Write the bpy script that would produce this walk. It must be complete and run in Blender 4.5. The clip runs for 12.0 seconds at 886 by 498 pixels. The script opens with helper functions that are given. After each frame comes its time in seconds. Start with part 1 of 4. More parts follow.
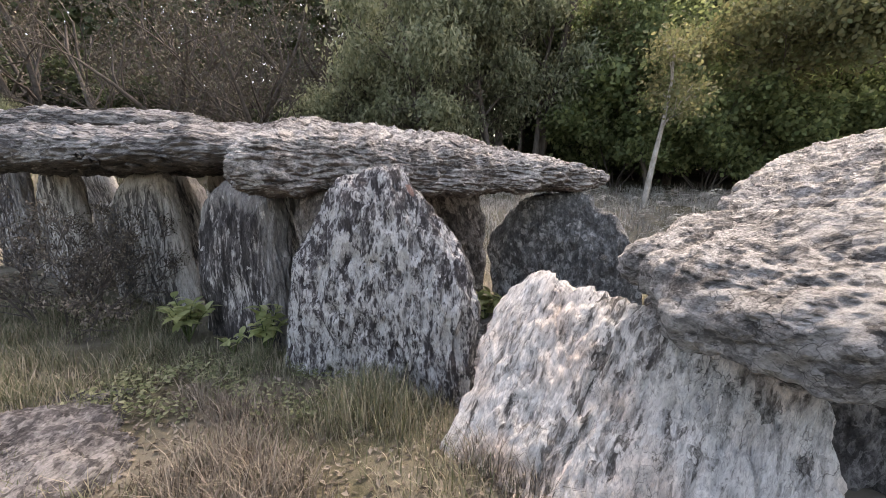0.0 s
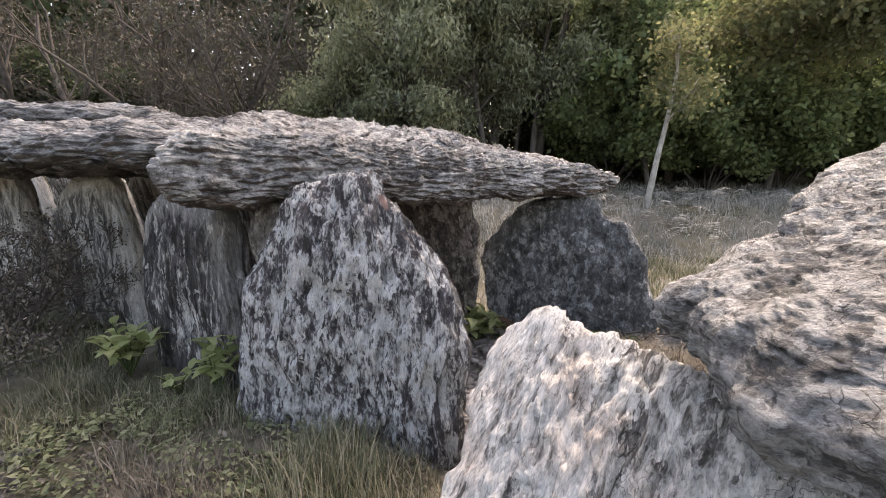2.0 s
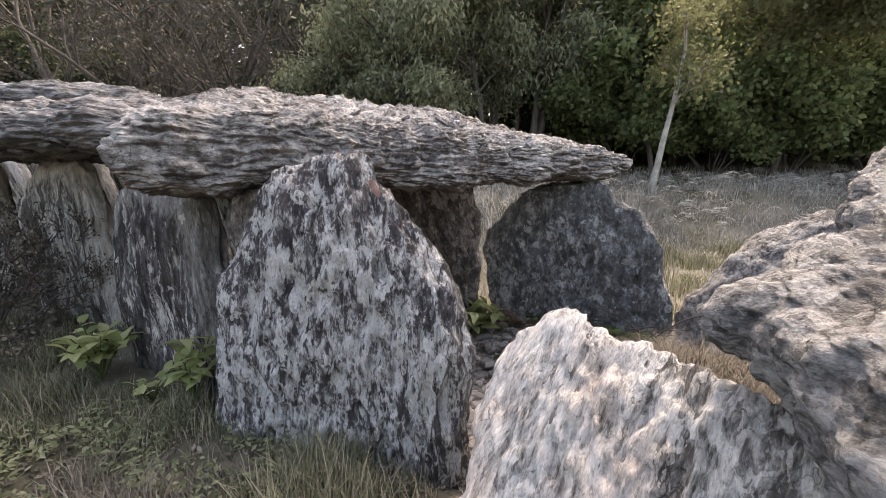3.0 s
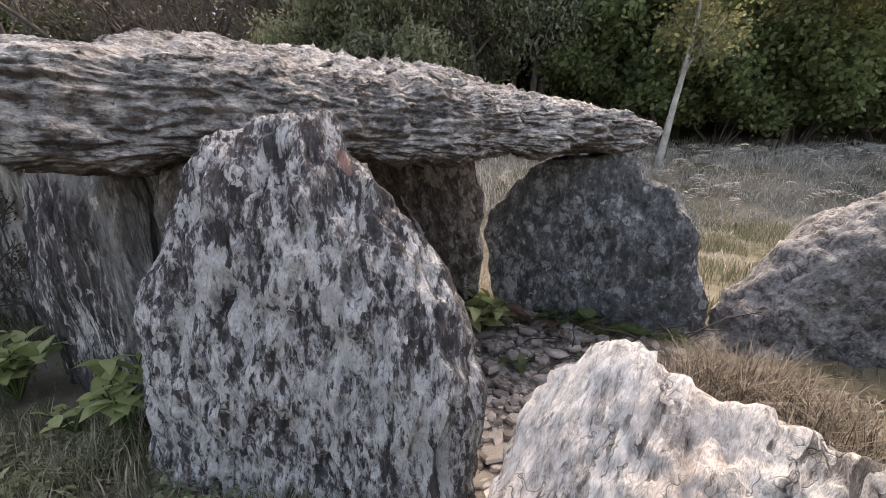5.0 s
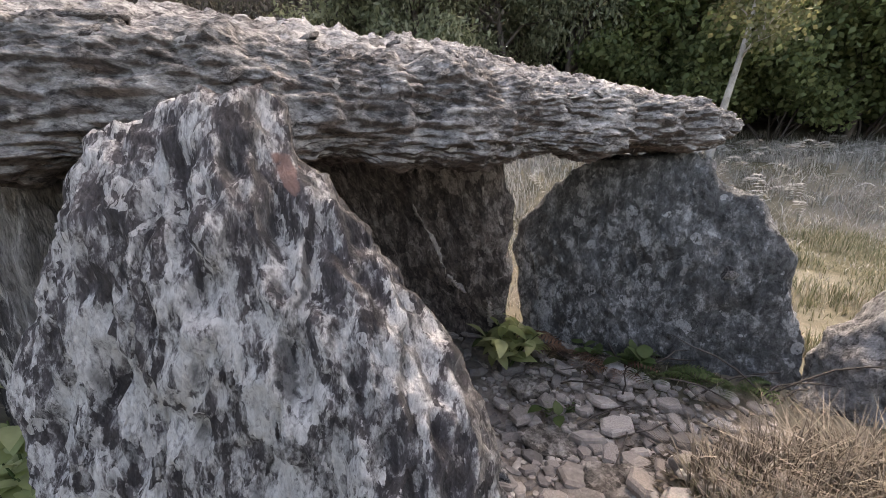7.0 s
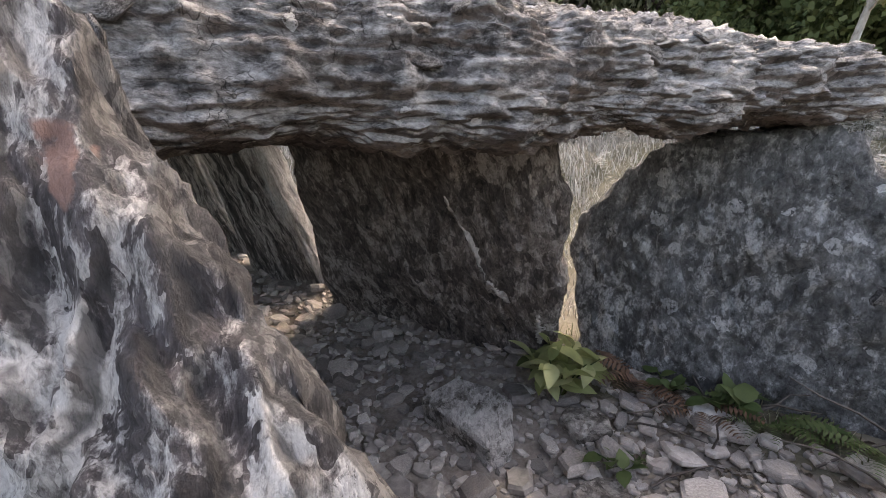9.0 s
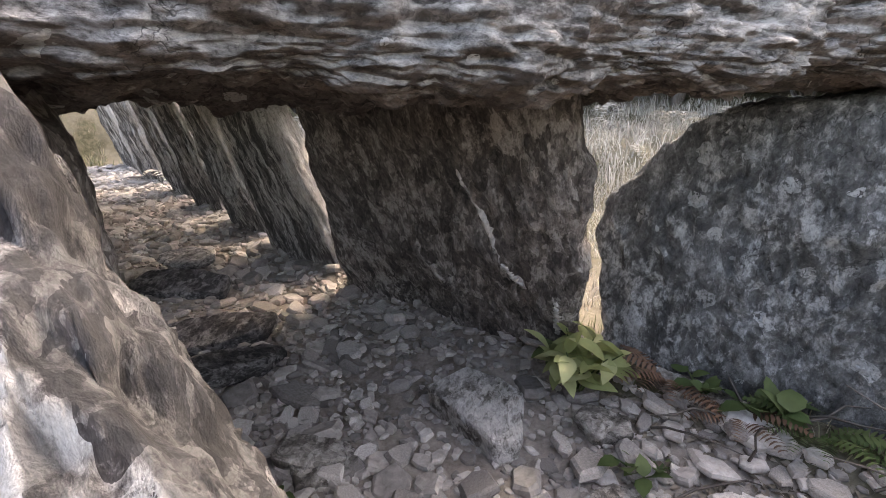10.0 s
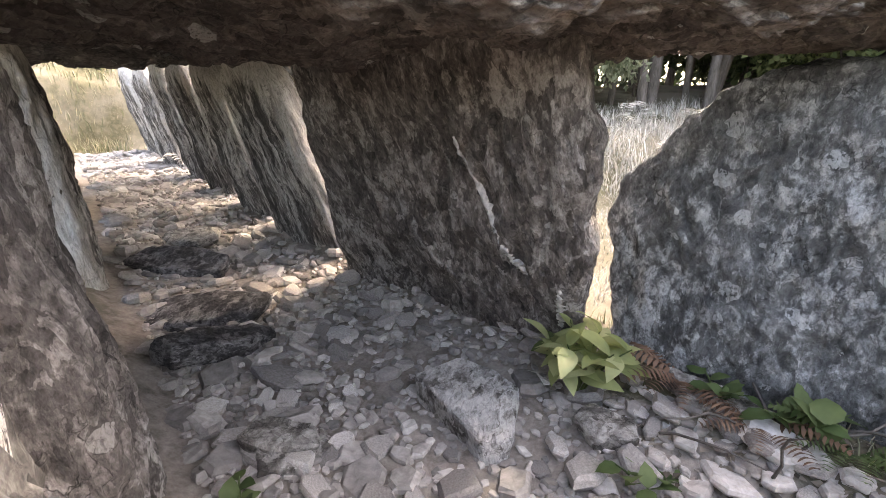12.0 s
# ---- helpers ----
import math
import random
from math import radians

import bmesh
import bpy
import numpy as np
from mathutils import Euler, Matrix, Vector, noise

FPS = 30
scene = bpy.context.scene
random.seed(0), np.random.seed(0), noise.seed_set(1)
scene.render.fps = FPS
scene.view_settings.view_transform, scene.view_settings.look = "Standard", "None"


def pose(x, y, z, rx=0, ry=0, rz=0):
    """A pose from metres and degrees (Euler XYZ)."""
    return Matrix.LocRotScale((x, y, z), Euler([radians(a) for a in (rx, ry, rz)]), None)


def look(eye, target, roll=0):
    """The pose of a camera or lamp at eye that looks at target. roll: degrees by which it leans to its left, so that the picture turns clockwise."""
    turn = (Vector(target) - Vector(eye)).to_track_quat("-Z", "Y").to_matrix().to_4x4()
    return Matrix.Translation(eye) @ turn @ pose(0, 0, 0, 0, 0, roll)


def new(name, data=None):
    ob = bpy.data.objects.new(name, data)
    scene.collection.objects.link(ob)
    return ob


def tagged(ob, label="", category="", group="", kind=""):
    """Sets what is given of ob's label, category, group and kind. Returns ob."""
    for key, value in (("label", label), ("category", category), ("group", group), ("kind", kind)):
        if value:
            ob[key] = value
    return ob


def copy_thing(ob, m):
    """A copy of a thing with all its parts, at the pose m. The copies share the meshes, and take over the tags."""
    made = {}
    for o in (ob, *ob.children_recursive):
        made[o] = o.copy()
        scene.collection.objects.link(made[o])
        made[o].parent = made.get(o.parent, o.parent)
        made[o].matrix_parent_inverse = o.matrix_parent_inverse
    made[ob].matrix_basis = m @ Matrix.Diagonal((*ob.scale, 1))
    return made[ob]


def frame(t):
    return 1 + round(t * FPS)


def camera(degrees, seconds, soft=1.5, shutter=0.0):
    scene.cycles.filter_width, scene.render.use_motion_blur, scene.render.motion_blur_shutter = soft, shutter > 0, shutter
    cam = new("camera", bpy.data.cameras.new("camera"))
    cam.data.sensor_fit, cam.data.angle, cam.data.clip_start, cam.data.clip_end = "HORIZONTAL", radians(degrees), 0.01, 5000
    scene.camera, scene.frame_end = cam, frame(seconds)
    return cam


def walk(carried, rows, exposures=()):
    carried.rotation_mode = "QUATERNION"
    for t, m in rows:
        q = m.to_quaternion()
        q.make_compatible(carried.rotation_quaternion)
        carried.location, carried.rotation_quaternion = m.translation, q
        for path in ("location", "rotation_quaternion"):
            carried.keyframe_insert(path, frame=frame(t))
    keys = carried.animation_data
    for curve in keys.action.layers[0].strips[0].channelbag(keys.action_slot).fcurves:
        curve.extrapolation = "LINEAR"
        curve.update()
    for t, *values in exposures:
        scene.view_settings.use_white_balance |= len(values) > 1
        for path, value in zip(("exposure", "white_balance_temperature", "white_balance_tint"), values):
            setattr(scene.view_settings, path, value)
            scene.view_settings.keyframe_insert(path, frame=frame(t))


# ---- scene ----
cam = camera(92.4, 12.0, soft=0.8)
METRES, EYE, TILT, LEAN, TURN = 3.0, 1.4, -8.5, 0.0, 0.0
ROWS = [
    (0.0, 0.0, 0.0, 0.0, 0.0, 0.0, -0.0),
    (0.5, -0.0006, 0.0443, 0.0113, -0.32, 0.03, 0.09),
    (1.0, 0.0094, 0.09, 0.0275, -0.44, 0.16, -0.02),
    (1.5, 0.0199, 0.1396, 0.0436, -0.48, -0.04, 0.06),
    (2.0, 0.0266, 0.1826, 0.0548, -0.5, -0.63, 0.14),
    (2.5, 0.0274, 0.2278, 0.0591, -0.53, -1.43, 0.19),
    (3.0, 0.0245, 0.2787, 0.0647, -0.75, -2.54, 0.4),
    (5.0, 0.02, 0.4718, 0.085, -1.76, -6.07, 0.48),
    (5.5, 0.0272, 0.5237, 0.0955, -1.08, -6.15, -0.07),
    (6.0, 0.0329, 0.5712, 0.1048, -0.27, -6.26, 0.02),
    (6.5, 0.0362, 0.6166, 0.1094, 0.7, -6.51, 0.03),
    (7.0, 0.0388, 0.6646, 0.1126, 1.85, -6.52, 0.08),
    (9.0, 0.069, 0.8316, 0.1231, 9.82, -8.58, 0.07),
    (9.5, 0.0797, 0.8655, 0.108, 11.93, -9.34, -1.44),
    (10.0, 0.092, 0.8877, 0.096, 14.17, -9.93, -1.15),
    (10.5, 0.103, 0.9058, 0.0853, 15.5, -10.18, -0.85),
    (11.0, 0.11, 0.9204, 0.0744, 16.08, -10.13, -1.12),
    (11.5, 0.1165, 0.9356, 0.0614, 16.79, -9.95, -1.97),
    (12.0, 0.12, 0.9475, 0.0489, 17.27, -9.71, -3.17),
]
walk(cam, [(t, pose(0, 0, EYE, TILT, LEAN, TURN) @ pose(METRES * x, METRES * y, METRES * z, 90 + pitch, roll, yaw)) for t, x, y, z, yaw, pitch, roll in ROWS],
    [(0.0, 1.22, 8200, 16), (2.5, 1.22, 8200, 16), (5.0, 1.15, 8200, 16), (7.5, 1.35, 8150, 16), (9.5, 1.8, 8200, 16), (10.5, 2.35, 8300, 16), (12.0, 2.75, 8400, 16)])

# ---- world, sun ----
SUN_TO = Vector((0.38, 0.64, 1.05)).normalized()
world = bpy.data.worlds.new("sky")
scene.world = world
world.use_nodes = True
wn = world.node_tree
sky = wn.nodes.new("ShaderNodeTexSky")
sky.sky_type = "NISHITA"
sky.sun_disc = False
sky.sun_elevation = math.asin(SUN_TO.z)
sky.sun_rotation = math.atan2(SUN_TO.x, SUN_TO.y)
sky.air_density, sky.dust_density, sky.ozone_density = 1.0, 5.0, 1.0
wn.links.new(sky.outputs[0], wn.nodes["Background"].inputs[0])
wn.nodes["Background"].inputs[1].default_value = 0.33
sun = new("sun", bpy.data.lights.new("sun", "SUN"))
sun.data.energy, sun.data.angle, sun.data.color = 1.6, radians(2.0), (0.95, 0.98, 1.0)
sun.matrix_world = look(SUN_TO * 50, (0, 0, 0))


# ---- materials ----
def shader(name, rough=0.9, spec=0.25):
    m = bpy.data.materials.new(name)
    m.use_nodes = True
    n = m.node_tree.nodes
    b = n["Principled BSDF"]
    b.inputs["Roughness"].default_value = rough
    b.inputs["Specular IOR Level"].default_value = spec
    return m, n, m.node_tree.links, b


def ramp(n, l, fac, stops):
    r = n.new("ShaderNodeValToRGB")
    e = r.color_ramp.elements
    while len(e) < len(stops):
        e.new(0.5)
    for k, (p, c) in zip(e, stops):
        k.position, k.color = p, (*c, 1) if len(c) == 3 else c
    l.new(fac, r.inputs[0])
    return r.outputs[0]


def mixed(n, l, fac, a, b, kind="MIX"):
    m = n.new("ShaderNodeMix")
    m.data_type, m.blend_type = "RGBA", kind
    for sock, v in ((m.inputs[0], fac), (m.inputs[6], a), (m.inputs[7], b)):
        if isinstance(v, (int, float)):
            sock.default_value = v
        elif isinstance(v, tuple):
            sock.default_value = (*v, 1)
        else:
            l.new(v, sock)
    return m.outputs[2]


def noised(n, l, vec, scale, detail=6.0, rough=0.6, distort=0.0):
    t = n.new("ShaderNodeTexNoise")
    t.inputs["Scale"].default_value, t.inputs["Detail"].default_value = scale, detail
    t.inputs["Roughness"].default_value, t.inputs["Distortion"].default_value = rough, distort
    l.new(vec, t.inputs["Vector"])
    return t.outputs["Fac"]


def stretched(n, l, vec, scale, turn=(0, 0, 0)):
    m = n.new("ShaderNodeMapping")
    m.inputs["Scale"].default_value = scale
    m.inputs["Rotation"].default_value = [radians(a) for a in turn]
    l.new(vec, m.inputs["Vector"])
    return m.outputs[0]


def math_node(n, l, op, a, b=None):
    m = n.new("ShaderNodeMath")
    m.operation = op
    m.use_clamp = op == "MULTIPLY_ADD"
    for k, v in enumerate((a, b)):
        if v is None:
            continue
        if isinstance(v, (int, float)):
            m.inputs[k].default_value = v
        else:
            l.new(v, m.inputs[k])
    return m.outputs[0]


G = lambda v, r=1.0, b=1.0: (v * r, v, v * b)


def schist(name, dark, mid, light, grain=(9, 9, 2.2), turn=(0, 0, 0), cover=0.5, contrast=0.10, lichen=0.5, tint=None, scar=None, relief=0.75, under=None, zone=0.0, flank_shade=None, joints=True, blots=0.85, mosaic=0.8, lit_rim=0.0):
    """Foliated stone: dark bands and pale lichen drawn out along the grain."""
    m, n, l, b = shader(name, 0.82, 0.3)
    co = n.new("ShaderNodeTexCoord").outputs["Object"]
    along = stretched(n, l, co, grain, turn)
    fine = stretched(n, l, co, tuple(g * 4 for g in grain), turn)
    band = noised(n, l, along, 1.0, 10, 0.72, 0.35)
    thin = noised(n, l, fine, 1.0, 6, 0.65, 0.5)
    big = noised(n, l, co, 1.6, 4, 0.55, 0.3)
    body = ramp(n, l, band, [(0.30, dark), (0.46, tuple(0.45 * d + 0.55 * q for d, q in zip(dark, mid))), (0.58, mid), (0.75, tuple(0.5 * q + 0.5 * w for q, w in zip(mid, light)))])
    body = mixed(n, l, 0.55, body, ramp(n, l, thin, [(0.3, G(0.30)), (0.65, G(1.0))]), "MULTIPLY")
    # pale crust in patches with ragged rims
    crust = math_node(n, l, "ADD", math_node(n, l, "MULTIPLY", band, 0.6), math_node(n, l, "MULTIPLY", big, 0.4))
    crust = math_node(n, l, "ADD", crust, math_node(n, l, "MULTIPLY", thin, 0.30))
    at = 0.82 - 0.30 * cover
    if zone:
        wide = noised(n, l, co, 2.4, 3, 0.5, 0.4)
        crust = math_node(n, l, "ADD", crust, math_node(n, l, "MULTIPLY", math_node(n, l, "SUBTRACT", wide, 0.5), zone))
    crust = math_node(n, l, "ADD", math_node(n, l, "MULTIPLY", crust, 0.7), math_node(n, l, "MULTIPLY", noised(n, l, stretched(n, l, co, tuple(g * 1.5 for g in grain), turn), 1.0, 9, 0.75, 0.6), 0.39))
    mask = ramp(n, l, crust, [(at - contrast / 2, G(0)), (at + contrast / 2, G(1))])
    blot = noised(n, l, stretched(n, l, co, tuple(g * 2.1 for g in grain), turn), 1.0, 9, 0.74, 0.5)
    body = mixed(n, l, ramp(n, l, blot, [(0.40, G(blots)), (0.50, G(0))]), body, dark)
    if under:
        # pale crust only on faces turned up; faces turned down are mixed towards brown
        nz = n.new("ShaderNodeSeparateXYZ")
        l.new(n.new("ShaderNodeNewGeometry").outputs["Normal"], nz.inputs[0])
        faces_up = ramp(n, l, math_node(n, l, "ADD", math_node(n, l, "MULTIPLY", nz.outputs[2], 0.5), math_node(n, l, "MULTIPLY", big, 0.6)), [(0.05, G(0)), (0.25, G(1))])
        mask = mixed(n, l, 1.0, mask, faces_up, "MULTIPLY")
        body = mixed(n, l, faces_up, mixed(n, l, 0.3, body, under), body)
    # small plates, each with a tone and a level of its own
    sway = n.new("ShaderNodeTexNoise")
    sway.inputs["Scale"].default_value, sway.inputs["Detail"].default_value = 1.3, 4
    l.new(along, sway.inputs["Vector"])
    bend = n.new("ShaderNodeVectorMath")
    bend.operation = "MULTIPLY_ADD"
    l.new(sway.outputs["Color"], bend.inputs[0])
    bend.inputs[1].default_value = (1.6, 1.6, 1.6)
    l.new(along, bend.inputs[2])
    tones = []
    for size in (0.9, 2.3):
        pl = n.new("ShaderNodeTexVoronoi")
        pl.inputs["Scale"].default_value = size
        l.new(bend.outputs[0], pl.inputs["Vector"])
        one = n.new("ShaderNodeSeparateColor")
        l.new(pl.outputs["Color"], one.inputs[0])
        tones.append(one.outputs[0])
    plate = math_node(n, l, "ADD", math_node(n, l, "MULTIPLY", tones[0], 0.5), math_node(n, l, "MULTIPLY", tones[1], 0.5))
    crust = math_node(n, l, "ADD", crust, math_node(n, l, "MULTIPLY", math_node(n, l, "SUBTRACT", plate, 0.5), 0.22 * mosaic))
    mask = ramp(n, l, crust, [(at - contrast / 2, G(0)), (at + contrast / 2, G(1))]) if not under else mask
    body = mixed(n, l, mosaic, body, ramp(n, l, plate, [(0.2, G(0.42)), (0.5, G(0.95)), (0.8, G(1.55))]), "MULTIPLY")
    pale = mixed(n, l, noised(n, l, co, 30, 4, 0.6), tuple(0.62 * c for c in light), light)
    pale = mixed(n, l, 0.7 * mosaic, pale, ramp(n, l, plate, [(0.2, G(0.5)), (0.55, G(1.0))]), "MULTIPLY")
    body = mixed(n, l, mask, body, pale)
    # sunlit strips painted pale along the slab's ragged rim
    if lit_rim:
        rim_at = n.new("ShaderNodeAttribute")
        rim_at.attribute_name = "rim"
        ragged = math_node(n, l, "ADD", rim_at.outputs["Fac"], math_node(n, l, "MULTIPLY", math_node(n, l, "SUBTRACT", band, 0.5), 0.5))
        body = mixed(n, l, math_node(n, l, "MULTIPLY", ramp(n, l, ragged, [(0.80, G(0)), (0.88, G(1))]), lit_rim), body, pale)
    # round lichen spots
    v = n.new("ShaderNodeTexVoronoi")
    v.inputs["Scale"].default_value = 9.0
    v.inputs["Randomness"].default_value = 1.0
    wob = n.new("ShaderNodeVectorMath")
    wob.operation = "MULTIPLY_ADD"
    tx = n.new("ShaderNodeTexNoise")
    tx.inputs["Scale"].default_value = 14
    l.new(co, tx.inputs["Vector"])
    l.new(tx.outputs["Color"], wob.inputs[0])
    wob.inputs[1].default_value = (0.09, 0.09, 0.09)
    l.new(co, wob.inputs[2])
    l.new(wob.outputs[0], v.inputs["Vector"])
    keep = n.new("ShaderNodeSeparateColor")
    l.new(v.outputs["Color"], keep.inputs[0])
    radius = math_node(n, l, "MULTIPLY", keep.outputs[0], 0.40)
    near = math_node(n, l, "LESS_THAN", v.outputs["Distance"], radius)
    some = math_node(n, l, "LESS_THAN", keep.outputs[1], lichen * 0.55)
    spot = math_node(n, l, "MULTIPLY", math_node(n, l, "MULTIPLY", near, some), math_node(n, l, "GREATER_THAN", thin, 0.42))
    body = mixed(n, l, math_node(n, l, "MULTIPLY", spot, 0.7), body, tuple(0.85 * c for c in light))
    # fine mottling of mica, grit and small lichen
    fleck = noised(n, l, stretched(n, l, co, tuple(g * 5 for g in grain), turn), 1.0, 5, 0.75, 0.8)
    body = mixed(n, l, 0.85, body, ramp(n, l, fleck, [(0.34, G(0.42)), (0.46, G(0.92)), (0.62, G(1.25))]), "MULTIPLY")
    if flank_shade:
        # shade painted into the edge turned to the passage, covering its pale crust
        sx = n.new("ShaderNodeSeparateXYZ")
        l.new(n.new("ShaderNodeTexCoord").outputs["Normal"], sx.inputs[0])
        shaded_edge = ramp(n, l, math_node(n, l, "ADD", math_node(n, l, "SUBTRACT", sx.outputs[0], sx.outputs[2]), math_node(n, l, "MULTIPLY", big, 0.5)), [(0.30, G(0)), (0.70, G(1))])
        body = mixed(n, l, math_node(n, l, "MULTIPLY", shaded_edge, 0.75), body, mixed(n, l, 1.0, flank_shade, ramp(n, l, band, [(0.3, G(0.35)), (0.7, G(1.3))]), "MULTIPLY"))
    if tint:
        where = ramp(n, l, noised(n, l, co, 2.3, 3, 0.5), [(0.48, G(0)), (0.66, G(1))])
        body = mixed(n, l, math_node(n, l, "MULTIPLY", where, 0.6), body, tint, "MULTIPLY")
    if scar:
        place, size, colour = scar
        sub = n.new("ShaderNodeMapping")
        sub.vector_type = "TEXTURE"
        sub.inputs["Location"].default_value = place
        sub.inputs["Rotation"].default_value = (0, 0, radians(37))
        sub.inputs["Scale"].default_value = size
        l.new(co, sub.inputs["Vector"])
        ln = n.new("ShaderNodeVectorMath")
        ln.operation = "LENGTH"
        l.new(sub.outputs[0], ln.inputs[0])
        inside = math_node(n, l, "ADD", ln.outputs["Value"], math_node(n, l, "MULTIPLY", noised(n, l, co, 16, 4), 0.9))
        body = mixed(n, l, ramp(n, l, math_node(n, l, "MULTIPLY", inside, 0.5), [(0.66, G(0.95)), (0.72, G(0))]), body, colour)
    # dark joints between the plates
    jv = n.new("ShaderNodeTexVoronoi")
    jv.feature = "DISTANCE_TO_EDGE"
    warp = n.new("ShaderNodeVectorMath")
    warp.operation = "MULTIPLY_ADD"
    l.new(tx.outputs["Color"], warp.inputs[0])
    warp.inputs[1].default_value = (1.8, 1.8, 1.8)
    l.new(along, warp.inputs[2])
    l.new(warp.outputs[0], jv.inputs["Vector"])
    jv.inputs["Scale"].default_value = 1.1
    joint = ramp(n, l, jv.outputs["Distance"], [(0.0, G(0.30)), (0.028, G(1.0))])
    broken = ramp(n, l, noised(n, l, co, 3.5, 3, 0.6), [(0.40, G(0)), (0.50, G(1))])
    joint = mixed(n, l, broken if joints else 1.0, joint, G(1.0))
    body = mixed(n, l, 1.0, body, joint, "MULTIPLY")
    l.new(body, b.inputs["Base Color"])
    h = math_node(n, l, "ADD", math_node(n, l, "MULTIPLY", band, 1.0), math_node(n, l, "MULTIPLY", thin, 0.45))
    h = math_node(n, l, "ADD", h, math_node(n, l, "MULTIPLY", noised(n, l, co, 70, 4, 0.7), 0.12))
    h = math_node(n, l, "ADD", h, math_node(n, l, "MULTIPLY", joint, 0.35))
    h = math_node(n, l, "ADD", h, math_node(n, l, "MULTIPLY", plate, 0.9 * mosaic))
    h = math_node(n, l, "ADD", h, math_node(n, l, "MULTIPLY", blot, 0.6))
    bump = n.new("ShaderNodeBump")
    bump.inputs["Strength"].default_value = relief
    bump.inputs["Distance"].default_value = 0.035
    l.new(h, bump.inputs["Height"])
    l.new(bump.outputs[0], b.inputs["Normal"])
    return m


M_FRONT = schist("grey_violet_schist", (0.042, 0.038, 0.042), (0.205, 0.188, 0.196), (0.69, 0.685, 0.675), (19, 7.0, 19), (0, 0, 12), 0.58, 0.08, 0.35, scar=((0.085, 1.375, 0.12), (0.022, 0.075, 0.11), (0.25, 0.155, 0.135), ), relief=1.0, zone=-0.1, flank_shade=(0.055, 0.058, 0.062), blots=0.6, joints=False)
M_ORTH = schist("dark_streaked_schist", (0.022, 0.020, 0.021), (0.13, 0.12, 0.12), (0.70, 0.68, 0.65), (13, 2.4, 13), (0, 0, 4), 0.30, 0.10, 0.25, relief=1.0, zone=0.2, lit_rim=0.35)
M_PALE = schist("pale_streaked_schist", (0.05, 0.046, 0.044), (0.22, 0.21, 0.20), (0.62, 0.60, 0.56), (11, 1.8, 11), (0, 0, -4), 0.46, 0.10, 0.2, lit_rim=0.9)
M_INNER = schist("brown_grey_schist", (0.06, 0.053, 0.049), (0.285, 0.256, 0.238), (0.52, 0.49, 0.46), (15, 7.5, 15), (0, 0, 15), 0.34, 0.10, 0.45, relief=1.0, zone=0.3, blots=0.35)
M_BLUE = schist("blue_grey_schist", (0.060, 0.063, 0.064), (0.245, 0.255, 0.256), (0.58, 0.60, 0.60), (13, 8, 13), (0, 0, 10), 0.37, 0.10, 0.95, relief=1.0, zone=0.12, blots=0.35, mosaic=0.5)
M_ROW = schist("grey_streaked_schist", (0.045, 0.041, 0.039), (0.19, 0.178, 0.168), (0.52, 0.50, 0.47), (12, 1.9, 12), (0, 0, 6), 0.44, 0.14, 0.25, lit_rim=0.95, blots=0.6)
M_PALE_ROCK = schist("pale_broken_rock", (0.14, 0.125, 0.11), (0.42, 0.395, 0.365), (0.66, 0.64, 0.61), (12, 6, 9), (0, 0, 25), 0.66, 0.1, 0.2, relief=1.0, blots=0.25)
M_ROCK = schist("pale_brown_rock", (0.10, 0.09, 0.08), (0.27, 0.25, 0.225), (0.46, 0.44, 0.41), (9, 9, 9), (0, 0, 0), 0.42, 0.2, 0.2)
M_QUARTZ = schist("white_quartz_schist", (0.11, 0.10, 0.094), (0.40, 0.378, 0.355), (0.78, 0.76, 0.73), (14, 4.2, 14), (0, 0, -14), 0.80, 0.10, 0.35, tint=(1.0, 0.80, 0.68), relief=1.0, zone=0.3, blots=0.45)
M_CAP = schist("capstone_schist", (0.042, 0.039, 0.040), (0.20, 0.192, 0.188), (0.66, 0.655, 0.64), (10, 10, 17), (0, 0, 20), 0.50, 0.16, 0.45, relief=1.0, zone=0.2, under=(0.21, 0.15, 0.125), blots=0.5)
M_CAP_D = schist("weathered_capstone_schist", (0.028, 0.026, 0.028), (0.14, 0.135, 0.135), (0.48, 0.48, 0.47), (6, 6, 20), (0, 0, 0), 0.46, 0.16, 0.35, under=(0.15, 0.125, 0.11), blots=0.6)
M_FALLEN = schist("flaky_grey_schist", (0.08, 0.077, 0.076), (0.28, 0.274, 0.27), (0.47, 0.468, 0.46), (12, 12, 20), (0, 0, 30), 0.52, 0.2, 0.45, relief=1.0, zone=0.15, blots=0.15)
M_BURIED = schist("half_buried_schist", (0.03, 0.029, 0.03), (0.13, 0.124, 0.126), (0.28, 0.275, 0.272), (12, 7, 18), (0, 0, 40), 0.40, 0.14, 0.2)


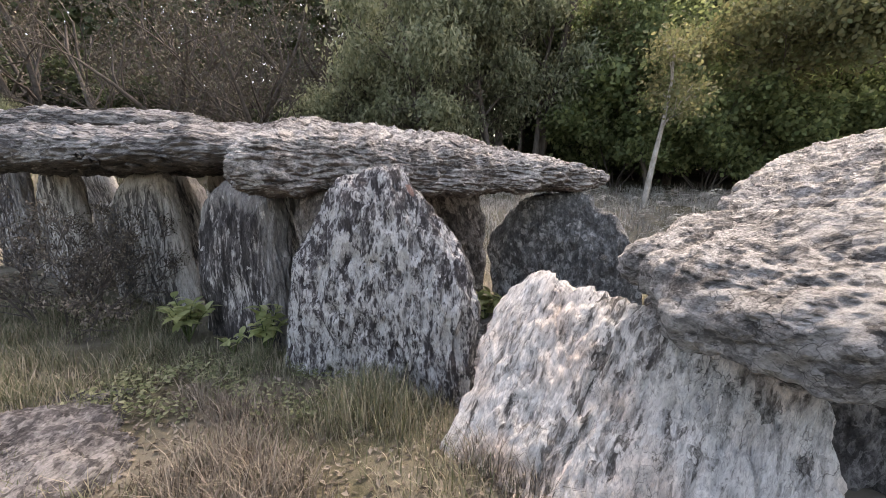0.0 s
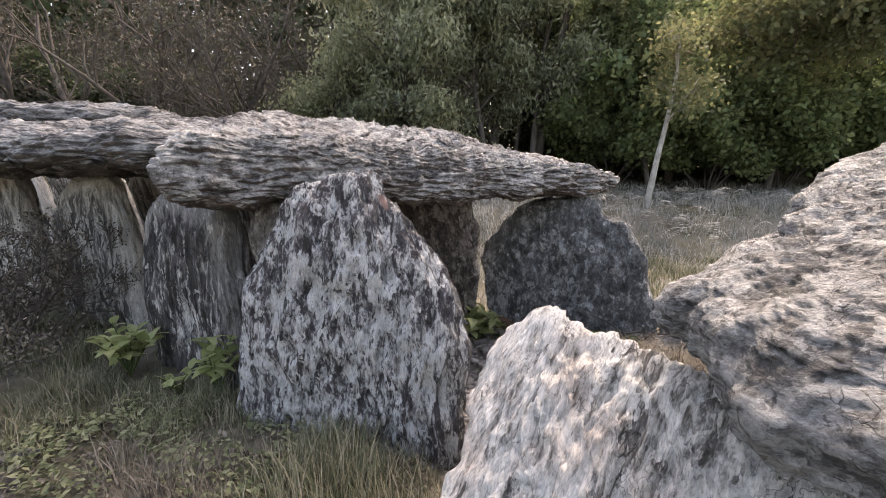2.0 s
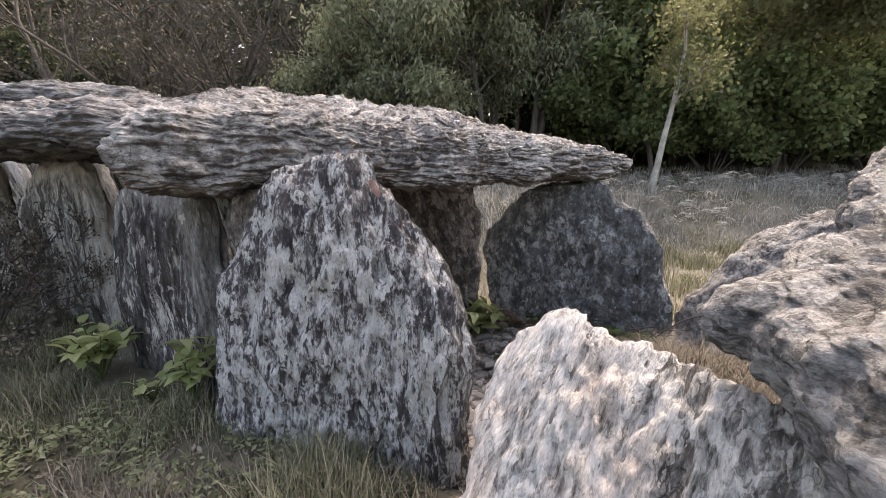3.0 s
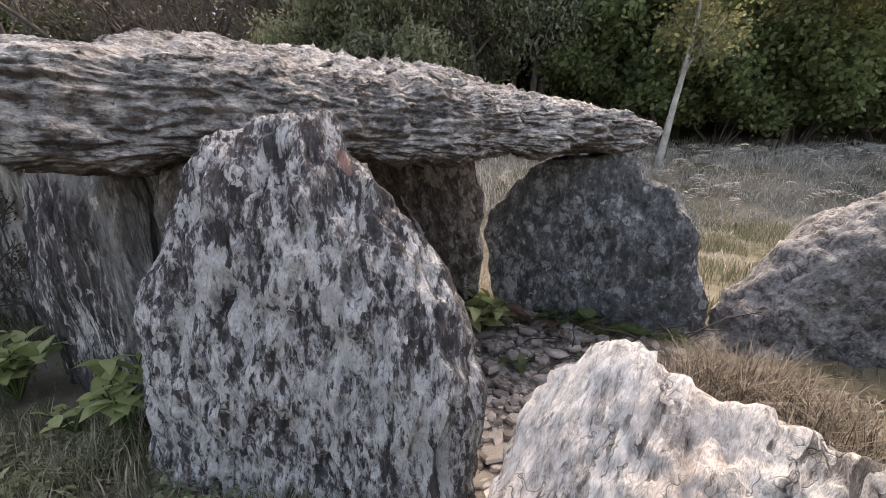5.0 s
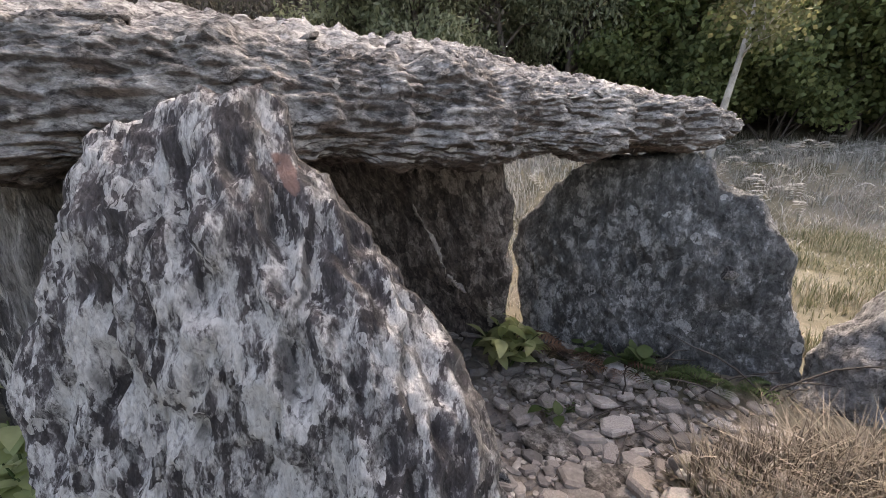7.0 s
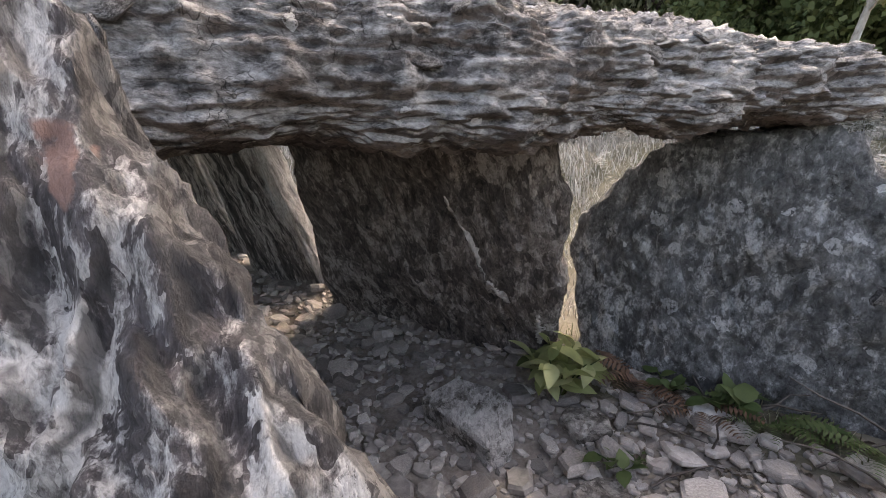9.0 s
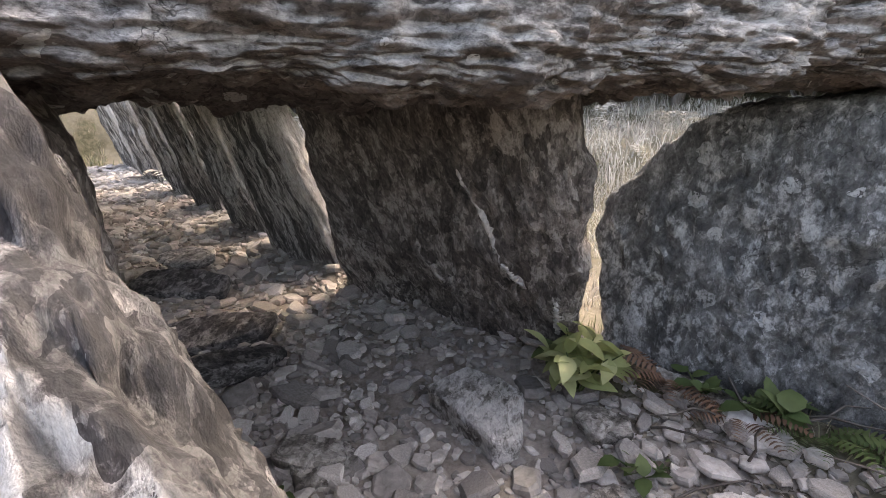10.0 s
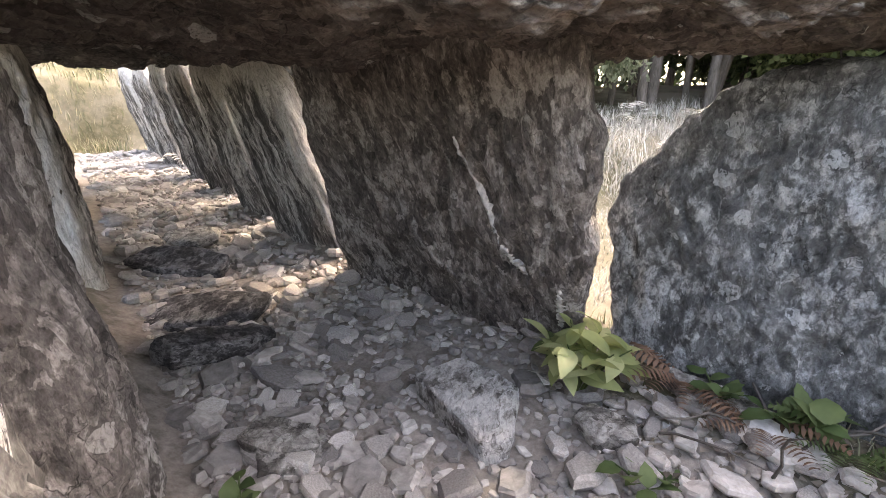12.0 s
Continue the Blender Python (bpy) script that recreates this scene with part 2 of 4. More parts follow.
def rubble_material():
    m, n, l, b = shader("slate_rubble", 0.85, 0.25)
    info = n.new("ShaderNodeObjectInfo").outputs["Random"]
    geo = n.new("ShaderNodeNewGeometry").outputs["Random Per Island"]
    co = n.new("ShaderNodeTexCoord").outputs["Object"]
    pick = math_node(n, l, "FRACT", math_node(n, l, "ADD", math_node(n, l, "MULTIPLY", info, 7.3), geo))
    c = ramp(n, l, pick, [(0.0, (0.19, 0.178, 0.168)), (0.4, (0.33, 0.305, 0.283)), (0.75, (0.43, 0.40, 0.37)), (1.0, (0.54, 0.51, 0.475))])
    f = noised(n, l, co, 24, 6, 0.65, 0.4)
    c = mixed(n, l, 0.8, c, ramp(n, l, f, [(0.3, G(0.45)), (0.7, G(1.15))]), "MULTIPLY")
    l.new(c, b.inputs["Base Color"])
    bump = n.new("ShaderNodeBump")
    bump.inputs["Strength"].default_value, bump.inputs["Distance"].default_value = 0.5, 0.012
    l.new(f, bump.inputs["Height"])
    l.new(bump.outputs[0], b.inputs["Normal"])
    return m


def ground_material():
    m, n, l, b = shader("earth_and_turf", 0.95, 0.1)
    co = n.new("ShaderNodeTexCoord").outputs["Object"]
    at = n.new("ShaderNodeAttribute")
    at.attribute_name = "bare"
    f = noised(n, l, co, 9, 8, 0.7, 0.3)
    g = noised(n, l, co, 45, 6, 0.7)
    big = noised(n, l, co, 0.5, 4, 0.6)
    turf = ramp(n, l, f, [(0.3, (0.040, 0.042, 0.026)), (0.5, (0.085, 0.080, 0.052)), (0.7, (0.15, 0.135, 0.098))])
    turf = mixed(n, l, ramp(n, l, big, [(0.42, G(0)), (0.62, G(1))]), turf, (0.19, 0.175, 0.145))
    dirt = ramp(n, l, f, [(0.3, (0.15, 0.13, 0.115)), (0.5, (0.27, 0.24, 0.212)), (0.72, (0.37, 0.335, 0.30))])
    dirt = mixed(n, l, 0.6, dirt, ramp(n, l, g, [(0.3, G(0.5)), (0.7, G(1.15))]), "MULTIPLY")
    edge = math_node(n, l, "ADD", at.outputs["Fac"], math_node(n, l, "MULTIPLY", math_node(n, l, "SUBTRACT", f, 0.5), 0.9))
    l.new(mixed(n, l, ramp(n, l, edge, [(0.4, G(0)), (0.6, G(1))]), turf, dirt), b.inputs["Base Color"])
    bump = n.new("ShaderNodeBump")
    bump.inputs["Strength"].default_value, bump.inputs["Distance"].default_value = 0.8, 0.03
    l.new(math_node(n, l, "ADD", f, math_node(n, l, "MULTIPLY", g, 0.4)), bump.inputs["Height"])
    l.new(bump.outputs[0], b.inputs["Normal"])
    return m


def leafy(name, stops, through_light=0.35, rough=0.6):
    """Leaves and blades: colour varies from one to the next; some light passes through."""
    m, n, l, b = shader(name, rough, 0.25)
    geo = n.new("ShaderNodeNewGeometry").outputs["Random Per Island"]
    info = n.new("ShaderNodeObjectInfo").outputs["Random"]
    co = n.new("ShaderNodeTexCoord").outputs["Object"]
    pick = math_node(n, l, "FRACT", math_node(n, l, "ADD", math_node(n, l, "MULTIPLY", info, 5.1), geo))
    c = ramp(n, l, pick, stops)
    c = mixed(n, l, 0.5, c, ramp(n, l, noised(n, l, co, 1.3, 3, 0.6), [(0.35, G(0.6)), (0.65, G(1.15))]), "MULTIPLY")
    l.new(c, b.inputs["Base Color"])
    t = n.new("ShaderNodeBsdfTranslucent")
    l.new(c, t.inputs["Color"])
    mx = n.new("ShaderNodeMixShader")
    mx.inputs[0].default_value = through_light
    l.new(b.outputs[0], mx.inputs[1])
    l.new(t.outputs[0], mx.inputs[2])
    l.new(mx.outputs[0], n["Material Output"].inputs[0])
    return m


def bark(name, a, c, stretch=(14, 14, 3)):
    m, n, l, b = shader(name, 0.9, 0.2)
    co = n.new("ShaderNodeTexCoord").outputs["Object"]
    f = noised(n, l, stretched(n, l, co, stretch), 1.0, 7, 0.7, 0.4)
    l.new(ramp(n, l, f, [(0.3, a), (0.68, c)]), b.inputs["Base Color"])
    bump = n.new("ShaderNodeBump")
    bump.inputs["Strength"].default_value, bump.inputs["Distance"].default_value = 0.6, 0.02
    l.new(f, bump.inputs["Height"])
    l.new(bump.outputs[0], b.inputs["Normal"])
    return m


M_RUBBLE = rubble_material()
M_GROUND = ground_material()
M_GRASS = leafy("mixed_grass", [(0, (0.082, 0.093, 0.051)), (0.4, (0.147, 0.157, 0.092)), (0.7, (0.249, 0.234, 0.165)), (1, (0.39, 0.35, 0.266))], 0.3)
M_STRAW = leafy("dry_meadow_grass", [(0, (0.209, 0.201, 0.174)), (0.4, (0.374, 0.356, 0.322)), (0.75, (0.523, 0.502, 0.46)), (1, (0.169, 0.177, 0.14))], 0.25)
M_LITTER = leafy("dead_leaves", [(0, (0.06, 0.05, 0.04)), (0.5, (0.14, 0.12, 0.095)), (1, (0.27, 0.24, 0.20))], 0.1, 0.8)
M_BROAD = leafy("broad_green_leaf", [(0, (0.237, 0.281, 0.119)), (0.6, (0.362, 0.406, 0.188)), (1, (0.5, 0.531, 0.288))], 0.5, 0.45)
M_WEED = leafy("small_weed_leaves", [(0, (0.10, 0.12, 0.06)), (0.5, (0.20, 0.225, 0.12)), (1, (0.34, 0.35, 0.22))], 0.4)
M_FERN = leafy("green_fern", [(0, (0.05, 0.085, 0.03)), (1, (0.12, 0.16, 0.065))], 0.3)
M_FERN_DRY = leafy("dry_fern", [(0, (0.10, 0.06, 0.04)), (1, (0.21, 0.13, 0.09))], 0.2)
M_WILLOW = leafy("grey_green_leaves", [(0, (0.137, 0.16, 0.098)), (0.5, (0.24, 0.266, 0.167)), (1, (0.365, 0.386, 0.267))], 0.5)
M_OAK = leafy("oak_leaves", [(0, (0.098, 0.137, 0.062)), (0.5, (0.182, 0.234, 0.107)), (1, (0.286, 0.338, 0.163))], 0.55)
M_GOLD = leafy("yellowing_leaves", [(0, (0.127, 0.131, 0.067)), (0.5, (0.204, 0.2, 0.104)), (1, (0.158, 0.188, 0.094))], 0.55)
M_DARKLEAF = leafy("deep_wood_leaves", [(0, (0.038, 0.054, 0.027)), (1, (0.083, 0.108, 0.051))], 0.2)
M_BROWNLEAF = leafy("brown_twig_leaves", [(0, (0.055, 0.048, 0.038)), (0.6, (0.095, 0.085, 0.064)), (1, (0.085, 0.095, 0.06))], 0.15)
M_BARK = bark("grey_brown_bark", (0.045, 0.038, 0.032), (0.15, 0.13, 0.115))
M_BARK_PALE = bark("pale_bark", (0.17, 0.155, 0.13), (0.42, 0.40, 0.36), (10, 10, 6))
M_TWIG = bark("brown_twigs", (0.04, 0.035, 0.032), (0.13, 0.117, 0.107), (6, 6, 6))


# ---- mesh helpers ----
def mesh(name, verts, faces, material, parent=None, m=None, smooth=True):
    me = bpy.data.meshes.new(name)
    me.from_pydata([tuple(map(float, v)) for v in verts], [], [tuple(map(int, f)) for f in faces])
    me.materials.append(material)
    if smooth:
        me.polygons.foreach_set("use_smooth", [True] * len(me.polygons))
    me.update()
    ob = new(name, me)
    if parent:
        ob.parent = parent
    if m is not None:
        ob.matrix_basis = m
    return ob


def frame_of(origin, u, n):
    """A pose whose x runs along u, z along n, and y up within the slab."""
    n, u = Vector(n).normalized(), Vector(u).normalized()
    u = (u - n * u.dot(n)).normalized()
    v = n.cross(u)
    m = Matrix((u, v, n)).transposed().to_4x4()
    m.translation = Vector(origin)
    return m


def rounded(outline, count, soft=0.55):
    """A closed curve through the outline's corners, in count even steps."""
    p = np.array(outline, float)
    k = len(p)
    fine = []
    for i in range(k):
        a, b, c, d = p[i - 1], p[i], p[(i + 1) % k], p[(i + 2) % k]
        for s in np.linspace(0, 1, 24, endpoint=False):
            cat = 0.5 * (2 * b + (c - a) * s + (2 * a - 5 * b + 4 * c - d) * s**2 + (3 * b - a - 3 * c + d) * s**3)
            fine.append(soft * cat + (1 - soft) * (b + (c - b) * s))
    fine = np.array(fine)
    closed = np.vstack([fine, fine[:1]])
    run = np.r_[0, np.cumsum(np.hypot(*np.diff(closed, axis=0).T))]
    at = np.linspace(0, run[-1], count, endpoint=False)
    return np.c_[np.interp(at, run, closed[:, 0]), np.interp(at, run, closed[:, 1])]


def stone(name, outline, front, back, m, material, around=200, rings=46, edge=5.0, grain=(11, 2.6, 11), rough=0.03, lumps=0.06, flakes=0.0, seed=0.0, lift=None, rim=0.03, chunks=0.0, soft=0.55, plates=3.0):
    """A rough slab: an outline in its plane, thickened to both sides, with lumps, flaking beds and a ragged rim."""
    ring = rounded(outline, around, soft)
    mid = ring.mean(0)
    rho = 1 - np.linspace(1, 0, rings) ** 1.7
    rho[0] = 0.0
    rows, sides = [], []
    for side, thick in ((1, front), (-1, back)):
        for k in range(1, rings if side > 0 else rings - 1):
            r = rho[k]
            prof = max(0.0, 1 - r**edge) ** (1 / 2.2)
            flat = mid + r * (ring - mid)
            z = np.full(around, side * thick * prof)
            if lift and side > 0:
                z += prof * np.array([lift(a, b) for a, b in flat])
            rows.append(np.c_[flat, z])
            sides.append((side, r))
    ctr = [(mid[0], mid[1], front + (lift(*mid) if lift else 0)), (mid[0], mid[1], -back)]
    pts = np.vstack([*rows, ctr])
    nf = rings - 1
    nb = rings - 2
    faces = []
    idx = np.arange(around)
    nxt = (idx + 1) % around
    for k in range(nf - 1):
        a, b = k * around, (k + 1) * around
        faces += list(zip(a + idx, b + idx, b + nxt, a + nxt))
    o = nf * around
    for k in range(nb - 1):
        a, b = o + k * around, o + (k + 1) * around
        faces += list(zip(a + nxt, b + nxt, b + idx, a + idx))
    last, rimrow = o + (nb - 1) * around, (nf - 1) * around
    faces += list(zip(last + nxt, rimrow + nxt, rimrow + idx, last + idx))
    c1, c2 = len(pts) - 2, len(pts) - 1
    faces += [(c1, int(i), int(j)) for i, j in zip(idx, nxt)] + [(c2, int(o + j), int(o + i)) for i, j in zip(idx, nxt)]
    off = Vector((seed * 7.13, seed * 3.71, seed * 5.19))
    out = np.empty_like(pts)
    tang = np.roll(ring, -1, 0) - np.roll(ring, 1, 0)
    outw = np.c_[tang[:, 1], -tang[:, 0]]
    outw /= np.linalg.norm(outw, axis=1)[:, None] + 1e-9
    if np.mean(np.sum(outw * (ring - mid), axis=1)) < 0:
        outw = -outw
    gx, gy, gz = grain
    fractal, turb = noise.fractal, noise.noise
    for i, p in enumerate(pts):
        if i < len(pts) - 2:
            side, r = sides[i // around]
            w = r**4
            d = Vector((outw[i % around][0] * w, outw[i % around][1] * w, side * (1 - w * 0.9)))
            d.normalize()
        else:
            side, r, d = (1, 0, Vector((0, 0, 1))) if i == c1 else (-1, 0, Vector((0, 0, -1)))
        q = Vector(p) + off
        h = lumps * fractal(q * 1.9, 1.0, 2.0, 4)
        g = Vector((q.x * gx, q.y * gy, q.z * gz))
        s = fractal(g, 0.8, 2.0, 4)
        h += rough * (0.45 - 2 * abs(s))
        h += rough * 0.35 * turb(g * 3.7)
        if flakes:
            f = 0.5 + 0.5 * fractal(Vector((q.x * plates, q.y * plates * 1.2, q.z * plates * 0.5)), 0.9, 2.1, 5)
            step = f * 6
            cut = math.floor(step) + min(1.0, (step - math.floor(step)) * 7.0)
            h += flakes * (cut / 6 - 0.5) * 2
        if chunks:
            w3 = Vector((turb(q * 4.0), turb(q * 4.0 + Vector((9, 0, 0))), 0)) * 0.5
            near2 = noise.voronoi(Vector((q.x * gx * 0.9, q.y * gy * 0.75, q.z * gz * 0.9)) + w3)[0]
            h += chunks * (min(1.0, 2.2 * (near2[1] - near2[0])) - 0.6)
        h += rim * r**6 * turb(Vector((q.x * 5.5, q.y * 5.5, q.z * 9.0)))
        out[i] = np.array(p) + np.array(d) * h
    ob = mesh(name, out, faces, material, m=m)
    at = ob.data.attributes.new("rim", "FLOAT", "POINT")
    at.data.foreach_set("value", [sides[i // around][1] if i < len(pts) - 2 else 0.0 for i in range(len(pts))])
    return ob


def upright(name, base, u, lean, outline, thick, material, **more):
    """A standing slab: base point, the way it runs, degrees that its top leans towards its inner or outer face's normal."""
    u = Vector((*u, 0)).normalized()
    n = Vector((u.y, -u.x, 0))
    n = (n * math.cos(radians(lean)) + Vector((0, 0, -1)) * math.sin(radians(lean))).normalized()
    return stone(name, outline, thick / 2, thick / 2, frame_of(base, u, n), material, **more)


# ---- ground ----
def sstep(a, b, x):
    t = min(1.0, max(0.0, (x - a) / (b - a)))
    return t * t * (3 - 2 * t)


def inside_passage(x, y):
    """1 on the passage's worn floor, 0 on the turf round it."""
    p, s = 0.53 * x + 0.85 * y, -0.85 * x + 0.53 * y
    a = sstep(2.35, 2.75, p) * (1 - sstep(4.1, 4.45, p)) * (1 - sstep(13.2, 14.6, s)) * (1 - sstep(-1.2, -0.6, -s - 0.0) if s < 0 else 1)
    front = math.exp(-((x - 0.45) / 0.45) ** 2 - ((y - 3.1) / 0.8) ** 2)
    return min(1.0, max(a * (1 - sstep(0.85, 1.25, x) * (1 - sstep(3.5, 4.0, y))), front))


def height(x, y):
    p, s = 0.53 * x + 0.85 * y, -0.85 * x + 0.53 * y
    rise = 0.85 * sstep(8.0, 10.6, y) + 1.3 * sstep(10.6, 22, y) + 1.7 * sstep(8.5, 14, -x) * sstep(5, 9.5, y)
    cut = sstep(1.9, 2.5, p) * (1 - sstep(4.35, 5.2, p)) * (1 - sstep(14.5, 15.3, s)) * sstep(2, 4, s)
    h = 0.03 + rise * (1 - 0.9 * cut)
    h -= 0.26 * inside_passage(x, y) * (1 - 0.55 * sstep(3.75, 4.25, p)) * (1 - sstep(0.5, 6, -x))
    h += 0.05 * noise.fractal(Vector((x * 0.7, y * 0.7, 3.0)), 1.0, 2.0, 3)
    return h + 0.018 * noise.fractal(Vector((x * 4, y * 4, 1.0)), 0.9, 2.0, 3)


def axis(a, b, step, far):
    mid_part = np.arange(a, b, step)
    grow = np.geomspace(step, far, 34)
    return np.r_[a - grow[::-1], mid_part, b + grow]


def build_ground():
    xs, ys = axis(-13, 5, 0.08, 400), axis(-1, 13, 0.08, 400)
    verts = [(x, y, height(x, y)) for y in ys for x in xs]
    w = len(xs)
    faces = [(j * w + i, j * w + i + 1, (j + 1) * w + i + 1, (j + 1) * w + i) for j in range(len(ys) - 1) for i in range(w - 1)]
    ob = mesh("ground", verts, faces, M_GROUND)
    at = ob.data.attributes.new("bare", "FLOAT", "POINT")
    at.data.foreach_set("value", [inside_passage(v[0], v[1]) for v in verts])
    return tagged(ob, "bare trodden earth with turf and a dry meadow bank", "ground", kind="structure")


ground = build_ground()

# ---- the stones ----
ROW = (0.85, -0.53)
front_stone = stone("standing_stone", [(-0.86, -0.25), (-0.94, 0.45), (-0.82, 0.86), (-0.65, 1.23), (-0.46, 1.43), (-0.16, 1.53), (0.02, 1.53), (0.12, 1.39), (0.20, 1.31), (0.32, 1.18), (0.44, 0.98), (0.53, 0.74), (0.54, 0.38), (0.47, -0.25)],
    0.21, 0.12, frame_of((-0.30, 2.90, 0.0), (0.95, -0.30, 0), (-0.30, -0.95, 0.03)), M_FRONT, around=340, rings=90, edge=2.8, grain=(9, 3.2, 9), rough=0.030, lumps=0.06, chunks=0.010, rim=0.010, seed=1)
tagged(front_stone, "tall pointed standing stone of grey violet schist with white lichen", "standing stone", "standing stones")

for spot in (
    ((-1.72, 3.75, 0), ROW, 3, [(-0.60, -0.3), (-0.62, 0.35), (-0.60, 0.95), (-0.42, 1.30), (-0.2, 1.42), (0.20, 1.40), (0.46, 1.30), (0.52, 1.0), (0.58, 0.5), (0.62, -0.3)], 0.34, M_ORTH, "dark streaked standing stone with a pale cap, under the capstone", 2),
    ((-0.90, 3.44, 0), (0.75, -0.66), 4, [(-0.25, -0.3), (-0.27, 0.5), (-0.22, 1.25), (-0.05, 1.38), (0.28, 1.38), (0.32, 0.8), (0.32, -0.3)], 0.30, M_INNER, "narrow brown-grey standing stone tucked behind the pointed one", 3),
    ((-3.34, 4.92, 0), (0.9, -0.43), 3, [(-0.60, -0.3), (-0.72, 0.35), (-0.74, 0.9), (-0.62, 1.22), (-0.30, 1.50), (0.10, 1.55), (0.40, 1.54), (0.52, 1.1), (0.62, 0.5), (0.70, -0.3)], 0.34, M_PALE, "streaked standing stone with pale sunlit strips painted along its edges", 4),
    ((-5.40, 6.12, 0), ROW, 2, [(-0.7, -0.3), (-0.72, 0.5), (-0.6, 1.4), (-0.1, 1.72), (0.4, 1.70), (0.6, 1.2), (0.68, -0.3)], 0.36, M_PALE, "weathered standing stone half hidden by a bush", 6),
    ((-7.05, 7.08, 0.05), ROW, 2, [(-0.65, -0.3), (-0.66, 0.5), (-0.5, 1.55), (0.0, 1.95), (0.45, 1.9), (0.6, 0.8), (0.62, -0.3)], 0.36, M_ORTH, "grey standing stone at the far end of the near row", 7),
    ):
    base, u, lean, shape, thick, mat, label, seed = spot
    ob = upright("standing_stone", base, u, lean, shape, thick, mat, around=190, rings=46, edge=5, grain=(11, 2.2, 11), rough=0.024, lumps=0.05, seed=seed)
    tagged(ob, label, "standing stone", "standing stones")

# far row: the great leaning slab, the rounded end slab, and those down the passage
B_N = Vector((-0.40, -0.90, -0.42)).normalized()
back_slab = stone("standing_stone", [(-1.05, -0.32), (-1.12, 0.10), (-0.86, 0.85), (-0.72, 1.35), (-0.62, 1.58), (0.15, 1.56), (0.93, 1.50), (0.96, 1.30), (0.97, 1.05), (0.92, 0.60), (0.84, 0.20), (0.78, -0.32)],
    0.05, 0.26, frame_of((-0.30, 5.20, 0.0), (0.91, -0.41, 0), B_N), M_INNER, around=280, rings=70, edge=9, grain=(10, 4, 10), rough=0.018, lumps=0.05, chunks=0.010, seed=8)
tagged(back_slab, "wide dark brown-grey slab leaning inward under the capstone", "standing stone", "standing stones")
end_slab = stone("standing_stone", [(-0.70, -0.35), (-0.78, 0.10), (-0.85, 0.62), (-0.80, 0.86), (-0.66, 1.05), (-0.42, 1.24), (0.05, 1.33), (0.30, 1.33), (0.38, 1.18), (0.58, 1.11), (0.70, 0.84), (0.80, 0.52), (0.87, 0.18), (0.86, -0.35)],
    0.06, 0.26, frame_of((1.27, 4.62, 0.0), (0.86, -0.50, 0), (-0.50, -0.86, 0.0)), M_BLUE, around=280, rings=70, edge=8, grain=(8, 4.5, 8), rough=0.018, lumps=0.05, chunks=0.012, seed=9)
tagged(end_slab, "rounded blue-grey slab spotted with lichen at the passage end", "standing stone", "standing stones")

for k, (x, y, w, hgt, lean, turn) in enumerate((
    (-1.98, 6.22, 1.10, 1.72, 19, 8),
    (-3.18, 7.00, 0.86, 1.72, 18, 8),
    (-4.32, 7.68, 0.80, 1.75, 16, 12),
    (-5.55, 8.45, 0.95, 1.80, 15, 4),
    (-7.15, 9.40, 1.10, 1.85, 13, 8),
    (-9.00, 10.50, 1.20, 1.90, 12, 5),
    )):
    a = w / 2
    shape = [(-a, -0.35), (-a * 1.02, hgt * 0.4), (-a * 0.8, hgt * 0.85), (-a * 0.3, hgt), (a * 0.45, hgt * 0.97), (a * 0.8, hgt * 0.75), (a * 0.95, hgt * 0.35), (a, -0.35)]
    u = Vector((0.85, -0.53, 0))
    u.rotate(Matrix.Rotation(radians(turn), 3, "Z"))
    n = Vector((u.y, -u.x, 0))
    n = (n * math.cos(radians(lean)) + Vector((0, 0, -1)) * math.sin(radians(lean))).normalized()
    ob = stone("standing_stone", shape, 0.12, 0.2, frame_of((x, y, height(x, y)), u, n), M_ROW, around=180, rings=40, edge=7, grain=(12, 2, 12), rough=0.025, lumps=0.05, seed=20 + k)
    tagged(ob, "leaning streaked slab in the far row of the passage", "standing stone", "standing stones")

# the low pale stone beside the way in, and the block under the fallen slab's far end
low_stone = stone("standing_stone", [(-0.26, -0.50), (-0.32, 0.08), (-0.40, 0.40), (-0.41, 0.64), (-0.34, 0.80), (-0.27, 0.92), (-0.17, 0.92), (-0.06, 0.88), (0.18, 0.85), (0.36, 0.82), (0.66, 0.68), (0.95, 0.64), (1.14, 0.55), (1.20, -0.10), (1.10, -0.50), (0.4, -0.56)],
    0.03, 0.28, frame_of((0.31, 1.96, 0.19), (0.68, -0.74, 0), (-0.56, -0.52, 0.645)), M_QUARTZ, around=320, rings=80, edge=5, grain=(15, 4.5, 15), rough=0.022, lumps=0.05, chunks=0.016, seed=10)
tagged(low_stone, "low pale leaning stone of white and pinkish quartz schist", "standing stone", "standing stones")
block = stone("standing_stone", [(-0.45, -0.2), (-0.40, 0.15), (-0.28, 0.45), (0.0, 0.66), (0.45, 0.98), (0.95, 1.2), (1.3, 0.95), (1.35, -0.2)],
    0.25, 0.25, frame_of((2.36, 4.05, 0.0), (0.98, -0.15, 0), (-0.15, -0.98, 0.12)), M_FALLEN, around=180, rings=46, edge=3.5, grain=(6, 6, 12), rough=0.025, lumps=0.10, seed=11)
tagged(block, "rough grey block rising out of dry grass", "standing stone", "standing stones")
prop = stone("standing_stone", [(-0.4, -0.3), (-0.42, 0.4), (-0.3, 1.1), (0.3, 1.25), (0.45, 0.4), (0.45, -0.3)],
    0.18, 0.18, frame_of((2.0, 1.92, 0.0), (0.95, -0.2, 0), (-0.2, -0.95, 0.0)), M_BURIED, around=130, rings=36, grain=(8, 4, 8), rough=0.03, lumps=0.08, seed=12)
